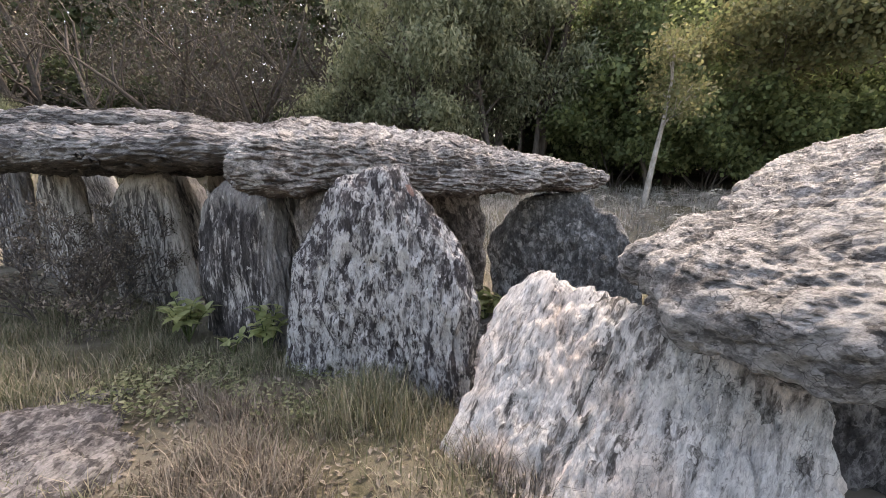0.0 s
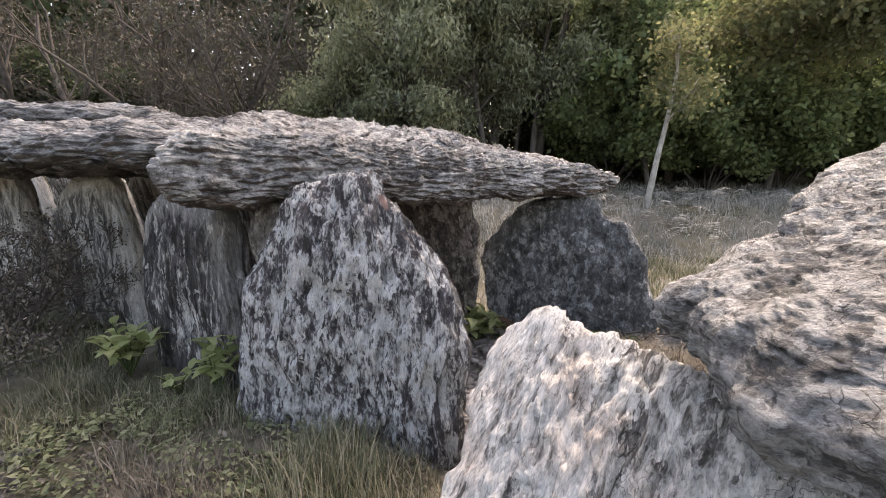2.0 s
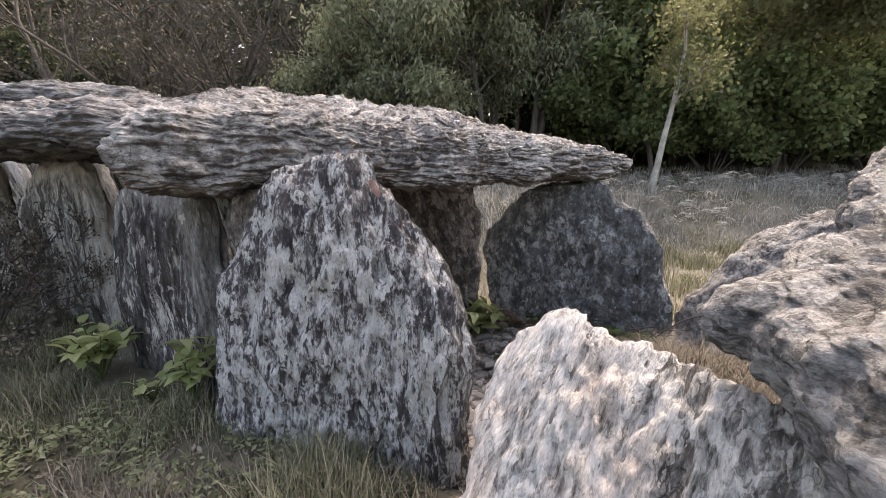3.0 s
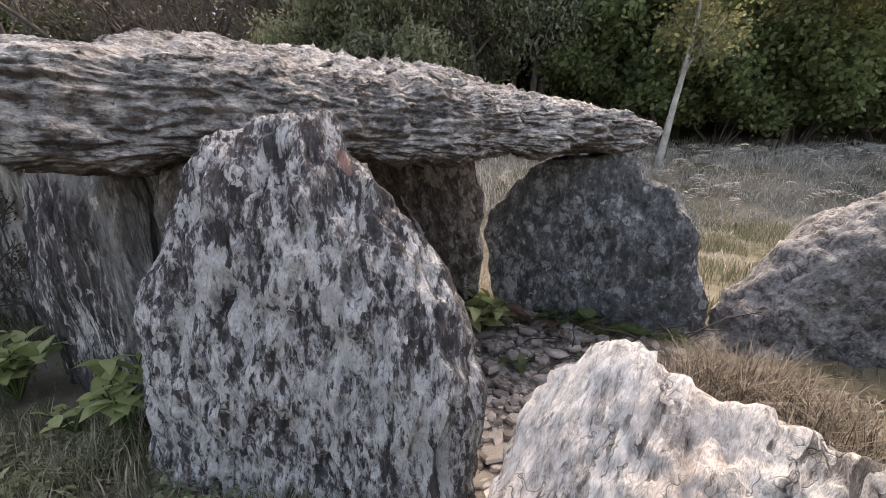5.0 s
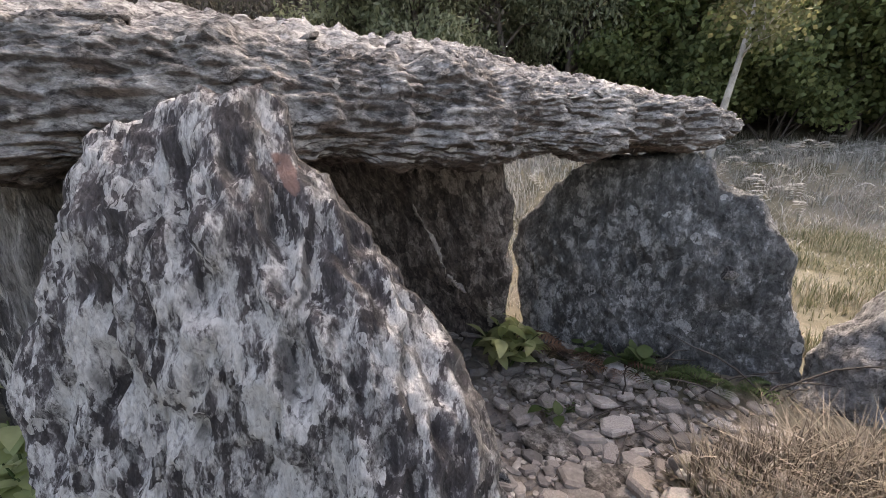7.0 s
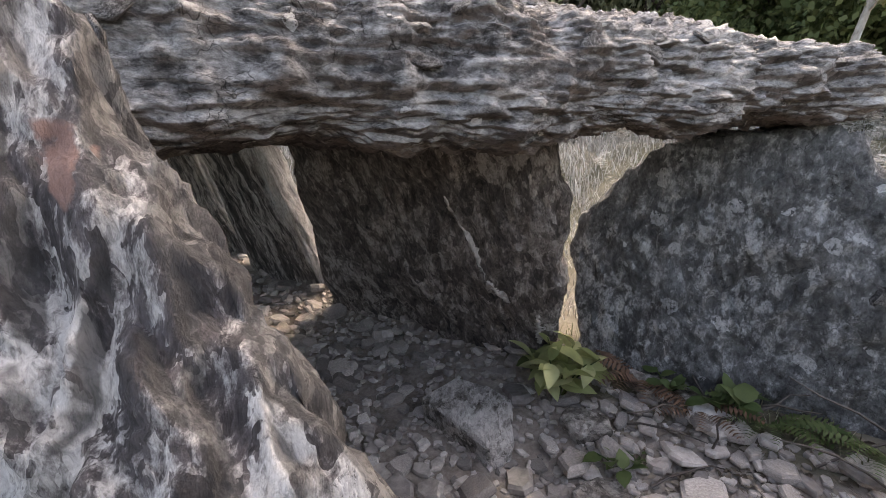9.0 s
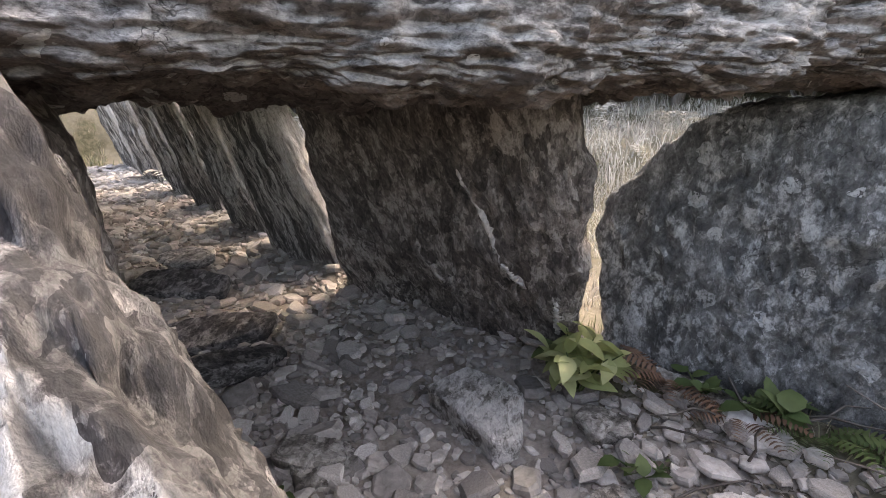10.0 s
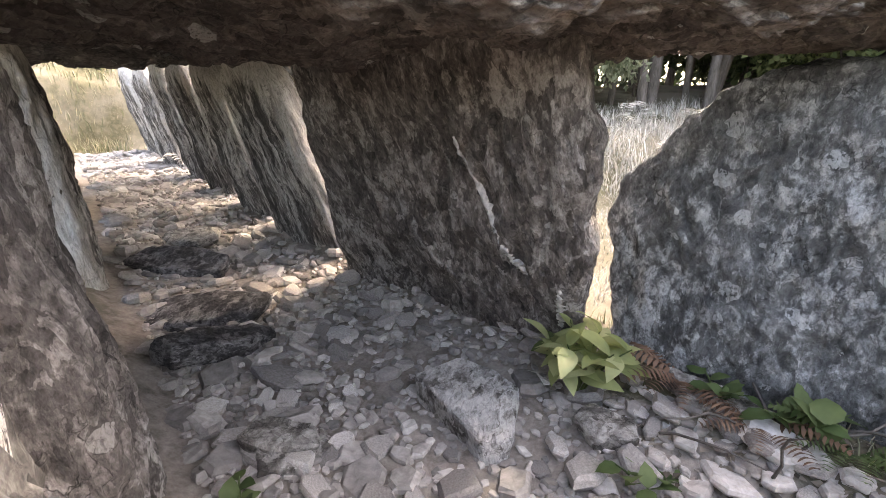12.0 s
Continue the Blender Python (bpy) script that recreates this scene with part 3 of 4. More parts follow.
tagged(prop, "dark propping stone under the fallen slab", "standing stone", "standing stones")

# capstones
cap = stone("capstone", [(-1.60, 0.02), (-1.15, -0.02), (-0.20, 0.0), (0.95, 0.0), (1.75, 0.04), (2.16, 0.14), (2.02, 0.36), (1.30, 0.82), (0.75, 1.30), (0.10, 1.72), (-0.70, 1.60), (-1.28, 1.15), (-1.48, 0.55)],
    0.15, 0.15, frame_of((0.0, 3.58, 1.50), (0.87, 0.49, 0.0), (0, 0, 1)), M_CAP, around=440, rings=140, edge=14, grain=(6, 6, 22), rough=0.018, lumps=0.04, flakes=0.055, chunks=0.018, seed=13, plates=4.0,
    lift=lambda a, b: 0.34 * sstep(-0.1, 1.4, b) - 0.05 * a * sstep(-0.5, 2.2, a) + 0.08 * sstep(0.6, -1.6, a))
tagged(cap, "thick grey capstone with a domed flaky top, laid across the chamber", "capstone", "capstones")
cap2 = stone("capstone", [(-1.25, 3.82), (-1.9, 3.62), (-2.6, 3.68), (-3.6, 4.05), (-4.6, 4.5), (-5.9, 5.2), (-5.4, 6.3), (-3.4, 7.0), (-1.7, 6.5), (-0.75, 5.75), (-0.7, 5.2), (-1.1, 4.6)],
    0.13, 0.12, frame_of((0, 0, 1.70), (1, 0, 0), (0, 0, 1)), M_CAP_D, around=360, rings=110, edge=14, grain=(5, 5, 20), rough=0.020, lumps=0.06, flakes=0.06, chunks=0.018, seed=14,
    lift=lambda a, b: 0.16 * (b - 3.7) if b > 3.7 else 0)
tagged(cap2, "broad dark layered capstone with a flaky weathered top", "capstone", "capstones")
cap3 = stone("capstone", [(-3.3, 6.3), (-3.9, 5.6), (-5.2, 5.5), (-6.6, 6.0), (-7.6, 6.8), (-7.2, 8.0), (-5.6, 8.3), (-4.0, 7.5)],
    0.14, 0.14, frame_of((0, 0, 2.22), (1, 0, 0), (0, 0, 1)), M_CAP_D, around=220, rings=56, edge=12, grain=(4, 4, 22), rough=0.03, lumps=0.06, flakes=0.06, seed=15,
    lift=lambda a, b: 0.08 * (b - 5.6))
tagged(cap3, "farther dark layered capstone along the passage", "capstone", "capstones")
L_N = Vector((-0.246, -0.113, 0.963))
L_AT = Vector((1.95, 2.12, 1.115 + 0.255 * 1.11 + 0.117 * 0.26))
fallen = stone("fallen_capstone", [(-1.14, -0.26), (-1.10, -0.08), (-0.62, 0.08), (0.10, 0.70), (0.72, 0.92), (1.45, 0.72), (1.55, -0.60), (0.60, -1.10), (-0.50, -1.35), (-1.04, -1.10), (-1.16, -0.86), (-1.24, -0.62)],
    0.20, 0.09, frame_of(L_AT - L_N * 0.18, (1, 0, 0.255), L_N), M_FALLEN, around=420, rings=130, edge=16, grain=(9, 9, 12), rough=0.004, lumps=0.03, flakes=0.05, chunks=0.012, seed=16, plates=5.0)
tagged(fallen, "large fallen grey capstone with a scaly flaking surface", "capstone", "capstones")
buried = stone("half_buried_slab", [(-0.45, 0.46), (0.05, 0.52), (0.33, 0.2), (0.64, -0.3), (0.72, -0.85), (0.55, -1.35), (-0.3, -1.5), (-0.95, -0.9), (-1.0, 0.2)],
    0.12, 0.25, frame_of((-2.15, 2.18, 0.0), (1, 0, 0), (0.03, 0.02, 1)), M_BURIED, around=180, rings=46, edge=4, grain=(5, 5, 14), rough=0.02, lumps=0.05, flakes=0.04, seed=17)
tagged(buried, "flat dark slab half buried in the turf", "slab")


# ragged white streaks on the great leaning slab
def ragged_strip(parent, path, width, material, seed):
    """A thin ragged strip along a short path over a slab's face."""
    rng = random.Random(seed)
    verts, faces = [], []
    steps = 26
    p = np.array(path, float)
    for i in range(steps):
        t = i / (steps - 1) * (len(p) - 1)
        k = min(int(t), len(p) - 2)
        c = p[k] + (p[k + 1] - p[k]) * (t - k)
        w = width * (0.25 + 0.75 * math.sin(math.pi * (i + 0.5) / steps)) * rng.choice((0.15, 0.5, 0.9, 1.4, 1.9)) * rng.uniform(0.7, 1.2)
        for side, lift in ((-1, -0.02), (-0.5, 0.012), (0.5, 0.012), (1, -0.02)):
            verts.append((c[0] + side * w + rng.uniform(-0.014, 0.014), c[1] + rng.uniform(-0.008, 0.008), c[2] + lift))
    for i in range(steps - 1):
        faces += [(4 * i + j, 4 * i + j + 1, 4 * i + j + 5, 4 * i + j + 4) for j in range(3)]
    ob = mesh("white_streak", verts, faces, material, parent)
    ob["label"] = "ragged white streak"


def plain_stone(name, colour):
    m, n, l, b = shader(name, 0.6, 0.35)
    co = n.new("ShaderNodeTexCoord").outputs["Object"]
    f = noised(n, l, co, 40, 6, 0.7)
    l.new(ramp(n, l, f, [(0.35, tuple(0.55 * c for c in colour)), (0.6, colour)]), b.inputs["Base Color"])
    return m


M_STREAK = plain_stone("mottled_white", (0.55, 0.53, 0.51))


def face_of(ob, u, v):
    """The height of a slab's face over its plane at (u, v)."""
    co = ob.data.vertices
    best = min((w.co for w in co if w.co.z > -0.03), key=lambda c: (c.x - u) ** 2 + (c.y - v) ** 2)
    return best.z


for path, width in (([(0.38, 1.13), (0.44, 0.94), (0.49, 0.74), (0.53, 0.60)], 0.014), ([(0.53, 0.62), (0.57, 0.52), (0.61, 0.45)], 0.022), ([(0.79, 0.42), (0.77, 0.28), (0.76, 0.14)], 0.026)):
    ragged_strip(back_slab, [(u, v, face_of(back_slab, u, v)) for u, v in path], width, M_STREAK, int(width * 1e4))

# ---- rocks and rubble on the passage floor ----
for x, y, turn, tilt, shape, thick, mat, label, seed in (
    (-1.95, 4.80, 20, (6, -5), [(-0.42, -0.16), (0.0, -0.24), (0.40, -0.14), (0.44, 0.10), (0.10, 0.22), (-0.36, 0.18)], 0.10, M_BURIED, "broad dark slab lying in the passage", 32),
    (-1.52, 4.52, 65, (-8, 12), [(-0.28, -0.12), (0.1, -0.2), (0.3, -0.05), (0.24, 0.14), (-0.1, 0.18), (-0.3, 0.08)], 0.12, M_BURIED, "dark tilted slab lying in the passage", 33),
    (-2.7, 5.35, 10, (10, 4), [(-0.42, -0.14), (0.0, -0.22), (0.42, -0.1), (0.36, 0.12), (-0.05, 0.2), (-0.4, 0.12)], 0.10, M_BURIED, "dark flat slab lying in the passage", 34),
    (-3.2, 5.9, -25, (8, -6), [(-0.38, -0.14), (0.0, -0.2), (0.4, -0.1), (0.34, 0.14), (-0.02, 0.2), (-0.36, 0.1)], 0.09, M_FALLEN, "flat grey slab lying in the passage", 35),
    (0.98, 4.58, -30, (4, 3), [(-0.2, -0.06), (0.0, -0.1), (0.2, -0.06), (0.2, 0.06), (0.0, 0.09), (-0.2, 0.06)], 0.055, M_ROCK, "brown rounded stone at the foot of the end slab", 36),
    (0.66, 4.05, 15, (5, 3), [(-0.17, -0.1), (0.02, -0.15), (0.18, -0.08), (0.16, 0.09), (-0.03, 0.14), (-0.18, 0.07)], 0.055, M_ROCK, "pale flat stone on the chamber floor", 37),
    (-0.62, 3.98, 50, (6, 10), [(-0.16, -0.08), (0.0, -0.12), (0.16, -0.06), (0.15, 0.08), (-0.02, 0.12), (-0.15, 0.07)], 0.055, M_ROCK, "grey stone bedded in the chamber floor", 38),
    (0.95, 3.72, -12, (4, -5), [(-0.2, -0.1), (0.02, -0.14), (0.2, -0.07), (0.2, 0.08), (0.0, 0.13), (-0.19, 0.08)], 0.055, M_ROCK, "flat grey stone in the way in", 39),
    ):
    m = Matrix.Translation((x, y, height(x, y) + thick * 0.35)) @ pose(0, 0, 0, tilt[0], tilt[1], turn)
    ob = stone("rock", shape, thick * 0.55, thick * 0.6, m, mat, around=120, rings=30, edge=18, grain=(10, 10, 30), rough=0.006, lumps=0.030, flakes=0.012, seed=seed, rim=0.02, soft=0.12)
    tagged(ob, label, "rock", "rocks in the passage")


def hull_rock(corners, m, material, label, seed, wear=0.012):
    """An angular rock: the hull of a few corners, its faces and edges worn."""
    bm = bmesh.new()
    for c in corners:
        bm.verts.new(c)
    bmesh.ops.convex_hull(bm, input=bm.verts[:])
    bmesh.ops.bevel(bm, geom=bm.edges[:], offset=0.012, segments=1, affect="EDGES")
    bmesh.ops.triangulate(bm, faces=bm.faces[:])
    bmesh.ops.subdivide_edges(bm, edges=bm.edges[:], cuts=4, use_grid_fill=True)
    for v in bm.verts:
        q = v.co * 9 + Vector((seed, seed, seed))
        v.co += v.co.normalized() * (wear * noise.fractal(q, 0.9, 2.0, 4) + 0.5 * wear * noise.noise(q * 0.4))
    me = bpy.data.meshes.new("rock")
    bm.to_mesh(me)
    bm.free()
    me.materials.append(material)
    ob = new("rock", me)
    ob.matrix_basis = m
    return tagged(ob, label, "rock", "rocks in the passage")


hull_rock([(-0.28, 0.04, 0.04), (-0.10, 0.26, 0.04), (0.10, 0.21, 0.045), (0.23, 0.13, 0.03), (0.25, -0.19, -0.02), (0.12, -0.26, 0.02), (-0.02, -0.14, 0.05), (-0.25, 0.03, -0.16), (-0.10, 0.24, -0.2), (0.22, 0.12, -0.2), (0.24, -0.20, -0.2), (0.15, -0.25, -0.2)],
    Matrix.Translation((-0.03, 4.45, -0.125)), M_PALE_ROCK, "angular pale broken rock lying on the chamber floor", 3)
hull_rock([(-0.17, -0.05, 0.05), (-0.1, 0.09, 0.06), (0.13, 0.08, 0.05), (0.17, -0.04, 0.03), (0.0, -0.11, 0.05), (-0.15, 0, -0.08), (0.15, 0.03, -0.08), (0, -0.1, -0.08), (0, 0.1, -0.08)],
    Matrix.Translation((-0.70, 4.00, height(-0.70, 4.00) + 0.04)) @ pose(0, 0, 0, -4, 8, 20), M_ROCK, "grey stone bedded among rubble", 5)
hull_rock([(-0.13, -0.05, 0.05), (-0.1, 0.07, 0.06), (0.1, 0.08, 0.04), (0.14, -0.04, 0.05), (0.0, -0.09, 0.03), (-0.12, 0, -0.08), (0.12, 0.03, -0.08), (0, -0.08, -0.08), (0, 0.08, -0.08)],
    Matrix.Translation((0.58, 4.42, height(0.58, 4.42) + 0.03)) @ pose(0, 0, 0, 5, -6, -20), M_ROCK, "pale stone beside the broadleaf plant", 7)


def chip(seed):
    """A flat angular stone, about one unit across."""
    rng = random.Random(seed)
    k = rng.choice((5, 6, 6, 7))
    ang = sorted((i + rng.uniform(-0.32, 0.32)) / k * 2 * math.pi for i in range(k))
    rad = [rng.uniform(0.36, 0.56) for _ in ang]
    sx = rng.uniform(0.7, 1.0)
    t = rng.uniform(0.12, 0.24)
    verts = []
    for z, f in ((-t, 0.80), (-t * 0.2, 1.0), (t * 0.5, 0.97), (t, 0.80)):
        verts += [(math.cos(a) * r * f, math.sin(a) * r * f * sx, z + rng.uniform(-0.03, 0.03)) for a, r in zip(ang, rad)]
    verts.append((0, 0, t * rng.uniform(0.9, 1.2)))
    faces = [(j * k + i, j * k + (i + 1) % k, (j + 1) * k + (i + 1) % k, (j + 1) * k + i) for j in range(3) for i in range(k)]
    faces += [(3 * k + i, 3 * k + (i + 1) % k, 4 * k) for i in range(k)]
    return verts, faces


CHIPS = [chip(100 + i) for i in range(16)]
CHIP_MESHES = []
for v, f in CHIPS:
    me = bpy.data.meshes.new("rubble_stone")
    me.from_pydata(v, [], f)
    me.materials.append(M_RUBBLE)
    CHIP_MESHES.append(me)


def scatter_rubble():
    rng = random.Random(5)
    near, rest, placed = [], [], []
    for k in range(15000):
        s = rng.uniform(-0.9, 13.8) if k % 3 else rng.uniform(-0.2, 4.2)
        p = rng.uniform(2.45, 4.35)
        x, y = -0.85 * s + 0.53 * p, 0.53 * s + 0.85 * p
        if s > 1.3 and p < 2.72:
            continue
        if x > 0.45 and 0.5 * (x - 1.27) + 0.86 * (y - 4.62) > -0.12:
            continue
        if s < 0.6 and p > 4.22:
            continue
        if (x < 0.25 and y < 3.3) or x > 1.8 or y < 2.9:
            continue
        soft = math.exp(-((x + 0.35) / 0.45) ** 2 - ((y - 4.55) / 0.40) ** 2)
        if rng.random() < 0.85 * soft:
            continue
        big = rng.random() ** 3.2
        d = 0.045 + 0.23 * big * (0.45 if soft > 0.3 else 1.0)
        if any((x - a) ** 2 + (y - b) ** 2 < (0.31 * (d + e)) ** 2 for a, b, e in placed[-1500:]):
            continue
        placed.append((x, y, d))
        tilt = 26 if s > 2.5 else 15
        m = Matrix.Translation((x, y, height(x, y) + d * 0.07)) @ pose(0, 0, 0, rng.uniform(-tilt, tilt), rng.uniform(-tilt, tilt), rng.uniform(0, 360)) @ Matrix.Diagonal((d * rng.uniform(0.9, 1.4), d, d * rng.uniform(0.7, 1.1) * (1 - 1.6 * max(0.0, d - 0.09)), 1))
        (near if d > 0.085 and s < 5.5 and len(near) < 295 else rest).append((rng.randrange(16), m))
    for k, m in near:
        ob = new("rubble_stone", CHIP_MESHES[k])
        ob.parent = ground
        ob.matrix_basis = m
    verts, faces = [], []
    for k, m in rest:
        o = len(verts)
        verts += [tuple(m @ Vector(v)) for v in CHIPS[k][0]]
        faces += [tuple(o + i for i in f) for f in CHIPS[k][1]]
    ob = mesh("small_rubble", verts, faces, M_RUBBLE, smooth=False)
    tagged(ob, "small slate rubble strewn over the passage floor", "rubble", kind="stuff")


scatter_rubble()


# ---- plants ----
def leaf_mesh(name, material, w=0.42, fold=0.10, droop=0.22, serr=0.0):
    """One leaf, a unit long, folded along its rib and bent down at the tip."""
    verts, faces = [], []
    steps = 8
    for i in range(steps + 1):
        t = i / steps
        half = w * 0.5 * (math.sin(math.pi * t**0.8) ** 0.9 if 0 < t < 1 else 0.02) * (1 + serr * (-1) ** i)
        z = 0.10 * math.sin(t * 2.2) - droop * t * t
        verts += [(-half, t, z + fold * half * 2), (0, t, z), (half, t, z + fold * half * 2)]
    for i in range(steps):
        faces += [(3 * i + j, 3 * i + j + 1, 3 * i + j + 4, 3 * i + j + 3) for j in (0, 1)]
    me = bpy.data.meshes.new(name)
    me.from_pydata(verts, [], faces)
    me.materials.append(material)
    me.polygons.foreach_set("use_smooth", [True] * len(me.polygons))
    return me


LEAF = leaf_mesh("leaf", M_BROAD, 0.50)
LEAF_DARK = leaf_mesh("leaf", M_FERN, 0.75, 0.06, 0.15, 0.06)


def tube(verts, faces, path, radii, sides=5):
    o = len(verts)
    prev = None
    for i, (p, r) in enumerate(zip(path, radii)):
        d = (path[min(i + 1, len(path) - 1)] - path[max(i - 1, 0)]).normalized()
        a = d.orthogonal().normalized() if prev is None else (prev - d * prev.dot(d)).normalized()
        prev = a
        b = d.cross(a)
        verts += [tuple(p + (a * math.cos(2 * math.pi * k / sides) + b * math.sin(2 * math.pi * k / sides)) * r) for k in range(sides)]
    for i in range(len(path) - 1):
        faces += [(o + i * sides + k, o + i * sides + (k + 1) % sides, o + (i + 1) * sides + (k + 1) % sides, o + (i + 1) * sides + k) for k in range(sides)]


def broad_plant(x, y, z, tall, spread, stems, per, size, seed, label, me=None, twig=None):
    rng = random.Random(seed)
    plant = new("broadleaf_plant")
    plant.location = (x, y, z)
    for s in range(stems):
        az = 2 * math.pi * (s + rng.uniform(-0.3, 0.3)) / stems
        out = spread * rng.uniform(0.35, 1.0)
        top = Vector((math.cos(az) * out, math.sin(az) * out, tall * rng.uniform(0.6, 1.0)))
        path = [top * t + Vector((0, 0, 0.12 * tall * math.sin(math.pi * t))) for t in (0, 0.35, 0.7, 1.0)]
        verts, faces = [], []
        tube(verts, faces, path, [0.007, 0.006, 0.004, 0.003])
        mesh("stem", verts, faces, twig or M_FERN, plant)
        for k in range(per):
            t = 0.4 + 0.6 * (k + rng.random() * 0.5) / per
            p = top * t + Vector((0, 0, 0.12 * tall * math.sin(math.pi * t)))
            turn = math.degrees(az) + k * 137 + rng.uniform(-25, 25)
            ob = new("leaf", me or LEAF)
            ob.parent = plant
            d = size * rng.uniform(0.65, 1.1)
            ob.matrix_basis = Matrix.Translation(p) @ pose(0, 0, 0, rng.uniform(-15, 50), rng.uniform(-20, 20), turn) @ Matrix.Scale(d, 4)
    return tagged(plant, label, "plant", "weeds round the stones")


broad_plant(0.46, 4.62, height(0.46, 4.62), 0.34, 0.22, 9, 7, 0.18, 1, "bright green broadleaf plant growing in the gap between two slabs")
broad_plant(-1.40, 3.22, 0.03, 0.46, 0.14, 7, 7, 0.14, 2, "yellow-green broadleaf plant at the foot of a standing stone")
broad_plant(-2.25, 3.60, 0.03, 0.40, 0.30, 12, 8, 0.14, 3, "spreading yellow-green broadleaf plant at the foot of the stones")
broad_plant(-1.72, 3.32, 0.03, 0.20, 0.20, 5, 4, 0.10, 4, "low small-leaved weed in the turf")
broad_plant(1.22, 4.42, height(1.22, 4.42), 0.14, 0.16, 4, 4, 0.12, 5, "low dark green weed at the foot of the end slab", LEAF_DARK)
broad_plant(0.72, 4.22, height(0.72, 4.22), 0.08, 0.12, 4, 3, 0.11, 6, "small dark green weed between pale stones", LEAF_DARK)
broad_plant(-0.66, 3.72, height(-0.66, 3.72), 0.08, 0.10, 3, 3, 0.10, 7, "small dark green weed among rubble", LEAF_DARK)
broad_plant(1.0, 4.58, height(1.0, 4.58), 0.12, 0.10, 3, 3, 0.10, 8, "low green weed beside dry fern", LEAF_DARK)
broad_plant(0.36, 4.78, height(0.36, 4.78), 0.16, 0.12, 3, 3, 0.12, 9, "dark green weed against the leaning slab", LEAF_DARK)


def frond(verts, faces, base, az, length, arch, rng, width=0.3):
    """One fern frond: a bent rib with a row of tapering leaflets to each side."""
    side = Vector((-math.sin(az), math.cos(az), 0))
    ahead = Vector((math.cos(az), math.sin(az), 0))
    n = 13
    for i in range(n):
        t = (i + 1) / n
        p = base + ahead * (length * t * 0.85) + Vector((0, 0, length * (arch * t - arch * 0.75 * t * t)))
        w = length * width * math.sin(math.pi * min(1, 0.18 + 0.82 * (1 - t))) * (1 - t * 0.5)
        for sgn in (-1, 1):
            tip = p + side * sgn * w + ahead * w * 0.35 + Vector((0, 0, -0.15 * w + rng.uniform(-0.1, 0.1) * w))
            half = length / n * 0.36
            o = len(verts)
            mid_p = p.lerp(tip, 0.5)
            verts += [tuple(p - ahead * half * 0.6), tuple(p + ahead * half * 0.6), tuple(mid_p + ahead * half + Vector((0, 0, 0.01))), tuple(tip), tuple(mid_p - ahead * half * 0.8)]
            faces += [(o, o + 1, o + 2, o + 4), (o + 4, o + 2, o + 3)]


def fern(x, y, z, count, length, seed, material, label, az0=0.0, fan=6.28):
    rng = random.Random(seed)
    plant = new("fern")
    plant.location = (x, y, z)
    for k in range(count):
        verts, faces = [], []
        frond(verts, faces, Vector((0, 0, 0)), az0 + fan * (k + rng.random() * 0.6) / count, length * rng.uniform(0.7, 1.1), rng.uniform(0.5, 1.1), rng)
        mesh("frond", verts, faces, material, plant)
    return tagged(plant, label, "fern", "ferns by the end slab")


fern(1.36, 4.36, height(1.36, 4.36), 8, 0.28, 1, M_FERN, "small green fern at the foot of the end slab", 2.6, 4.2)
fern(1.68, 4.18, height(1.68, 4.18), 8, 0.28, 2, M_FERN, "green fern beside dry stems", 2.4, 4.2)
fern(0.90, 4.68, height(0.90, 4.68), 6, 0.36, 3, M_FERN_DRY, "withered brown fern against the end slab", 2.2, 3.4)
fern(1.12, 4.46, height(1.12, 4.46), 5, 0.32, 4, M_FERN_DRY, "withered brown fern among litter", 2.8, 3.2)


# ---- grass, litter, dry stems ----
def blades(name, points, tall, wide, material, label, seed, lean=0.55):
    """Many bent blades, as one thing nobody could count."""
    rng = np.random.RandomState(seed)
    p = np.array(points, float)
    k = len(p)
    az = rng.uniform(0, 2 * np.pi, k)
    h = tall * p[:, 3] * rng.uniform(0.5, 1.15, k)
    w = wide * rng.uniform(0.6, 1.3, k)
    out = np.c_[np.cos(az), np.sin(az)] * (h * rng.uniform(0.1, 1.0, k) * lean)[:, None]
    side = np.c_[-np.sin(az), np.cos(az)] * w[:, None]
    base = p[:, :3].copy()
    base[:, 2] -= 0.02
    v = np.zeros((k, 5, 3))
    v[:, 0], v[:, 1] = base, base
    v[:, 0, :2] -= side
    v[:, 1, :2] += side
    mid_p = base.copy()
    mid_p[:, :2] += out * 0.35
    mid_p[:, 2] += h * 0.62
    v[:, 2], v[:, 3] = mid_p, mid_p
    v[:, 2, :2] += side * 0.7
    v[:, 3, :2] -= side * 0.7
    v[:, 4] = base
    v[:, 4, :2] += out
    v[:, 4, 2] += h
    i = np.arange(k)[:, None] * 5
    faces = [tuple(f) for f in (i + np.array([0, 1, 2, 3]))] + [tuple(f) for f in (i + np.array([3, 2, 4]))]
    return tagged(mesh(name, v.reshape(-1, 3), faces, material, smooth=False), label, "grass", kind="stuff")


def turf_points(count, x0, x1, y0, y1, seed, clump=1.0, keep=lambda x, y: 1.0):
    rng = random.Random(seed)
    out = []
    while len(out) < count:
        x, y = rng.uniform(x0, x1), rng.uniform(y0, y1)
        if inside_passage(x, y) > 0.3:
            continue
        d = 0.5 + 0.5 * noise.fractal(Vector((x * 1.5, y * 1.5, seed)), 1.0, 2.0, 3) * 1.6
        d = min(1.0, max(0.04, d * 1.4 - 0.25)) ** clump * keep(x, y)
        if rng.random() > d:
            continue
        out.append((x, y, height(x, y), 0.45 + 0.75 * d))
    return out


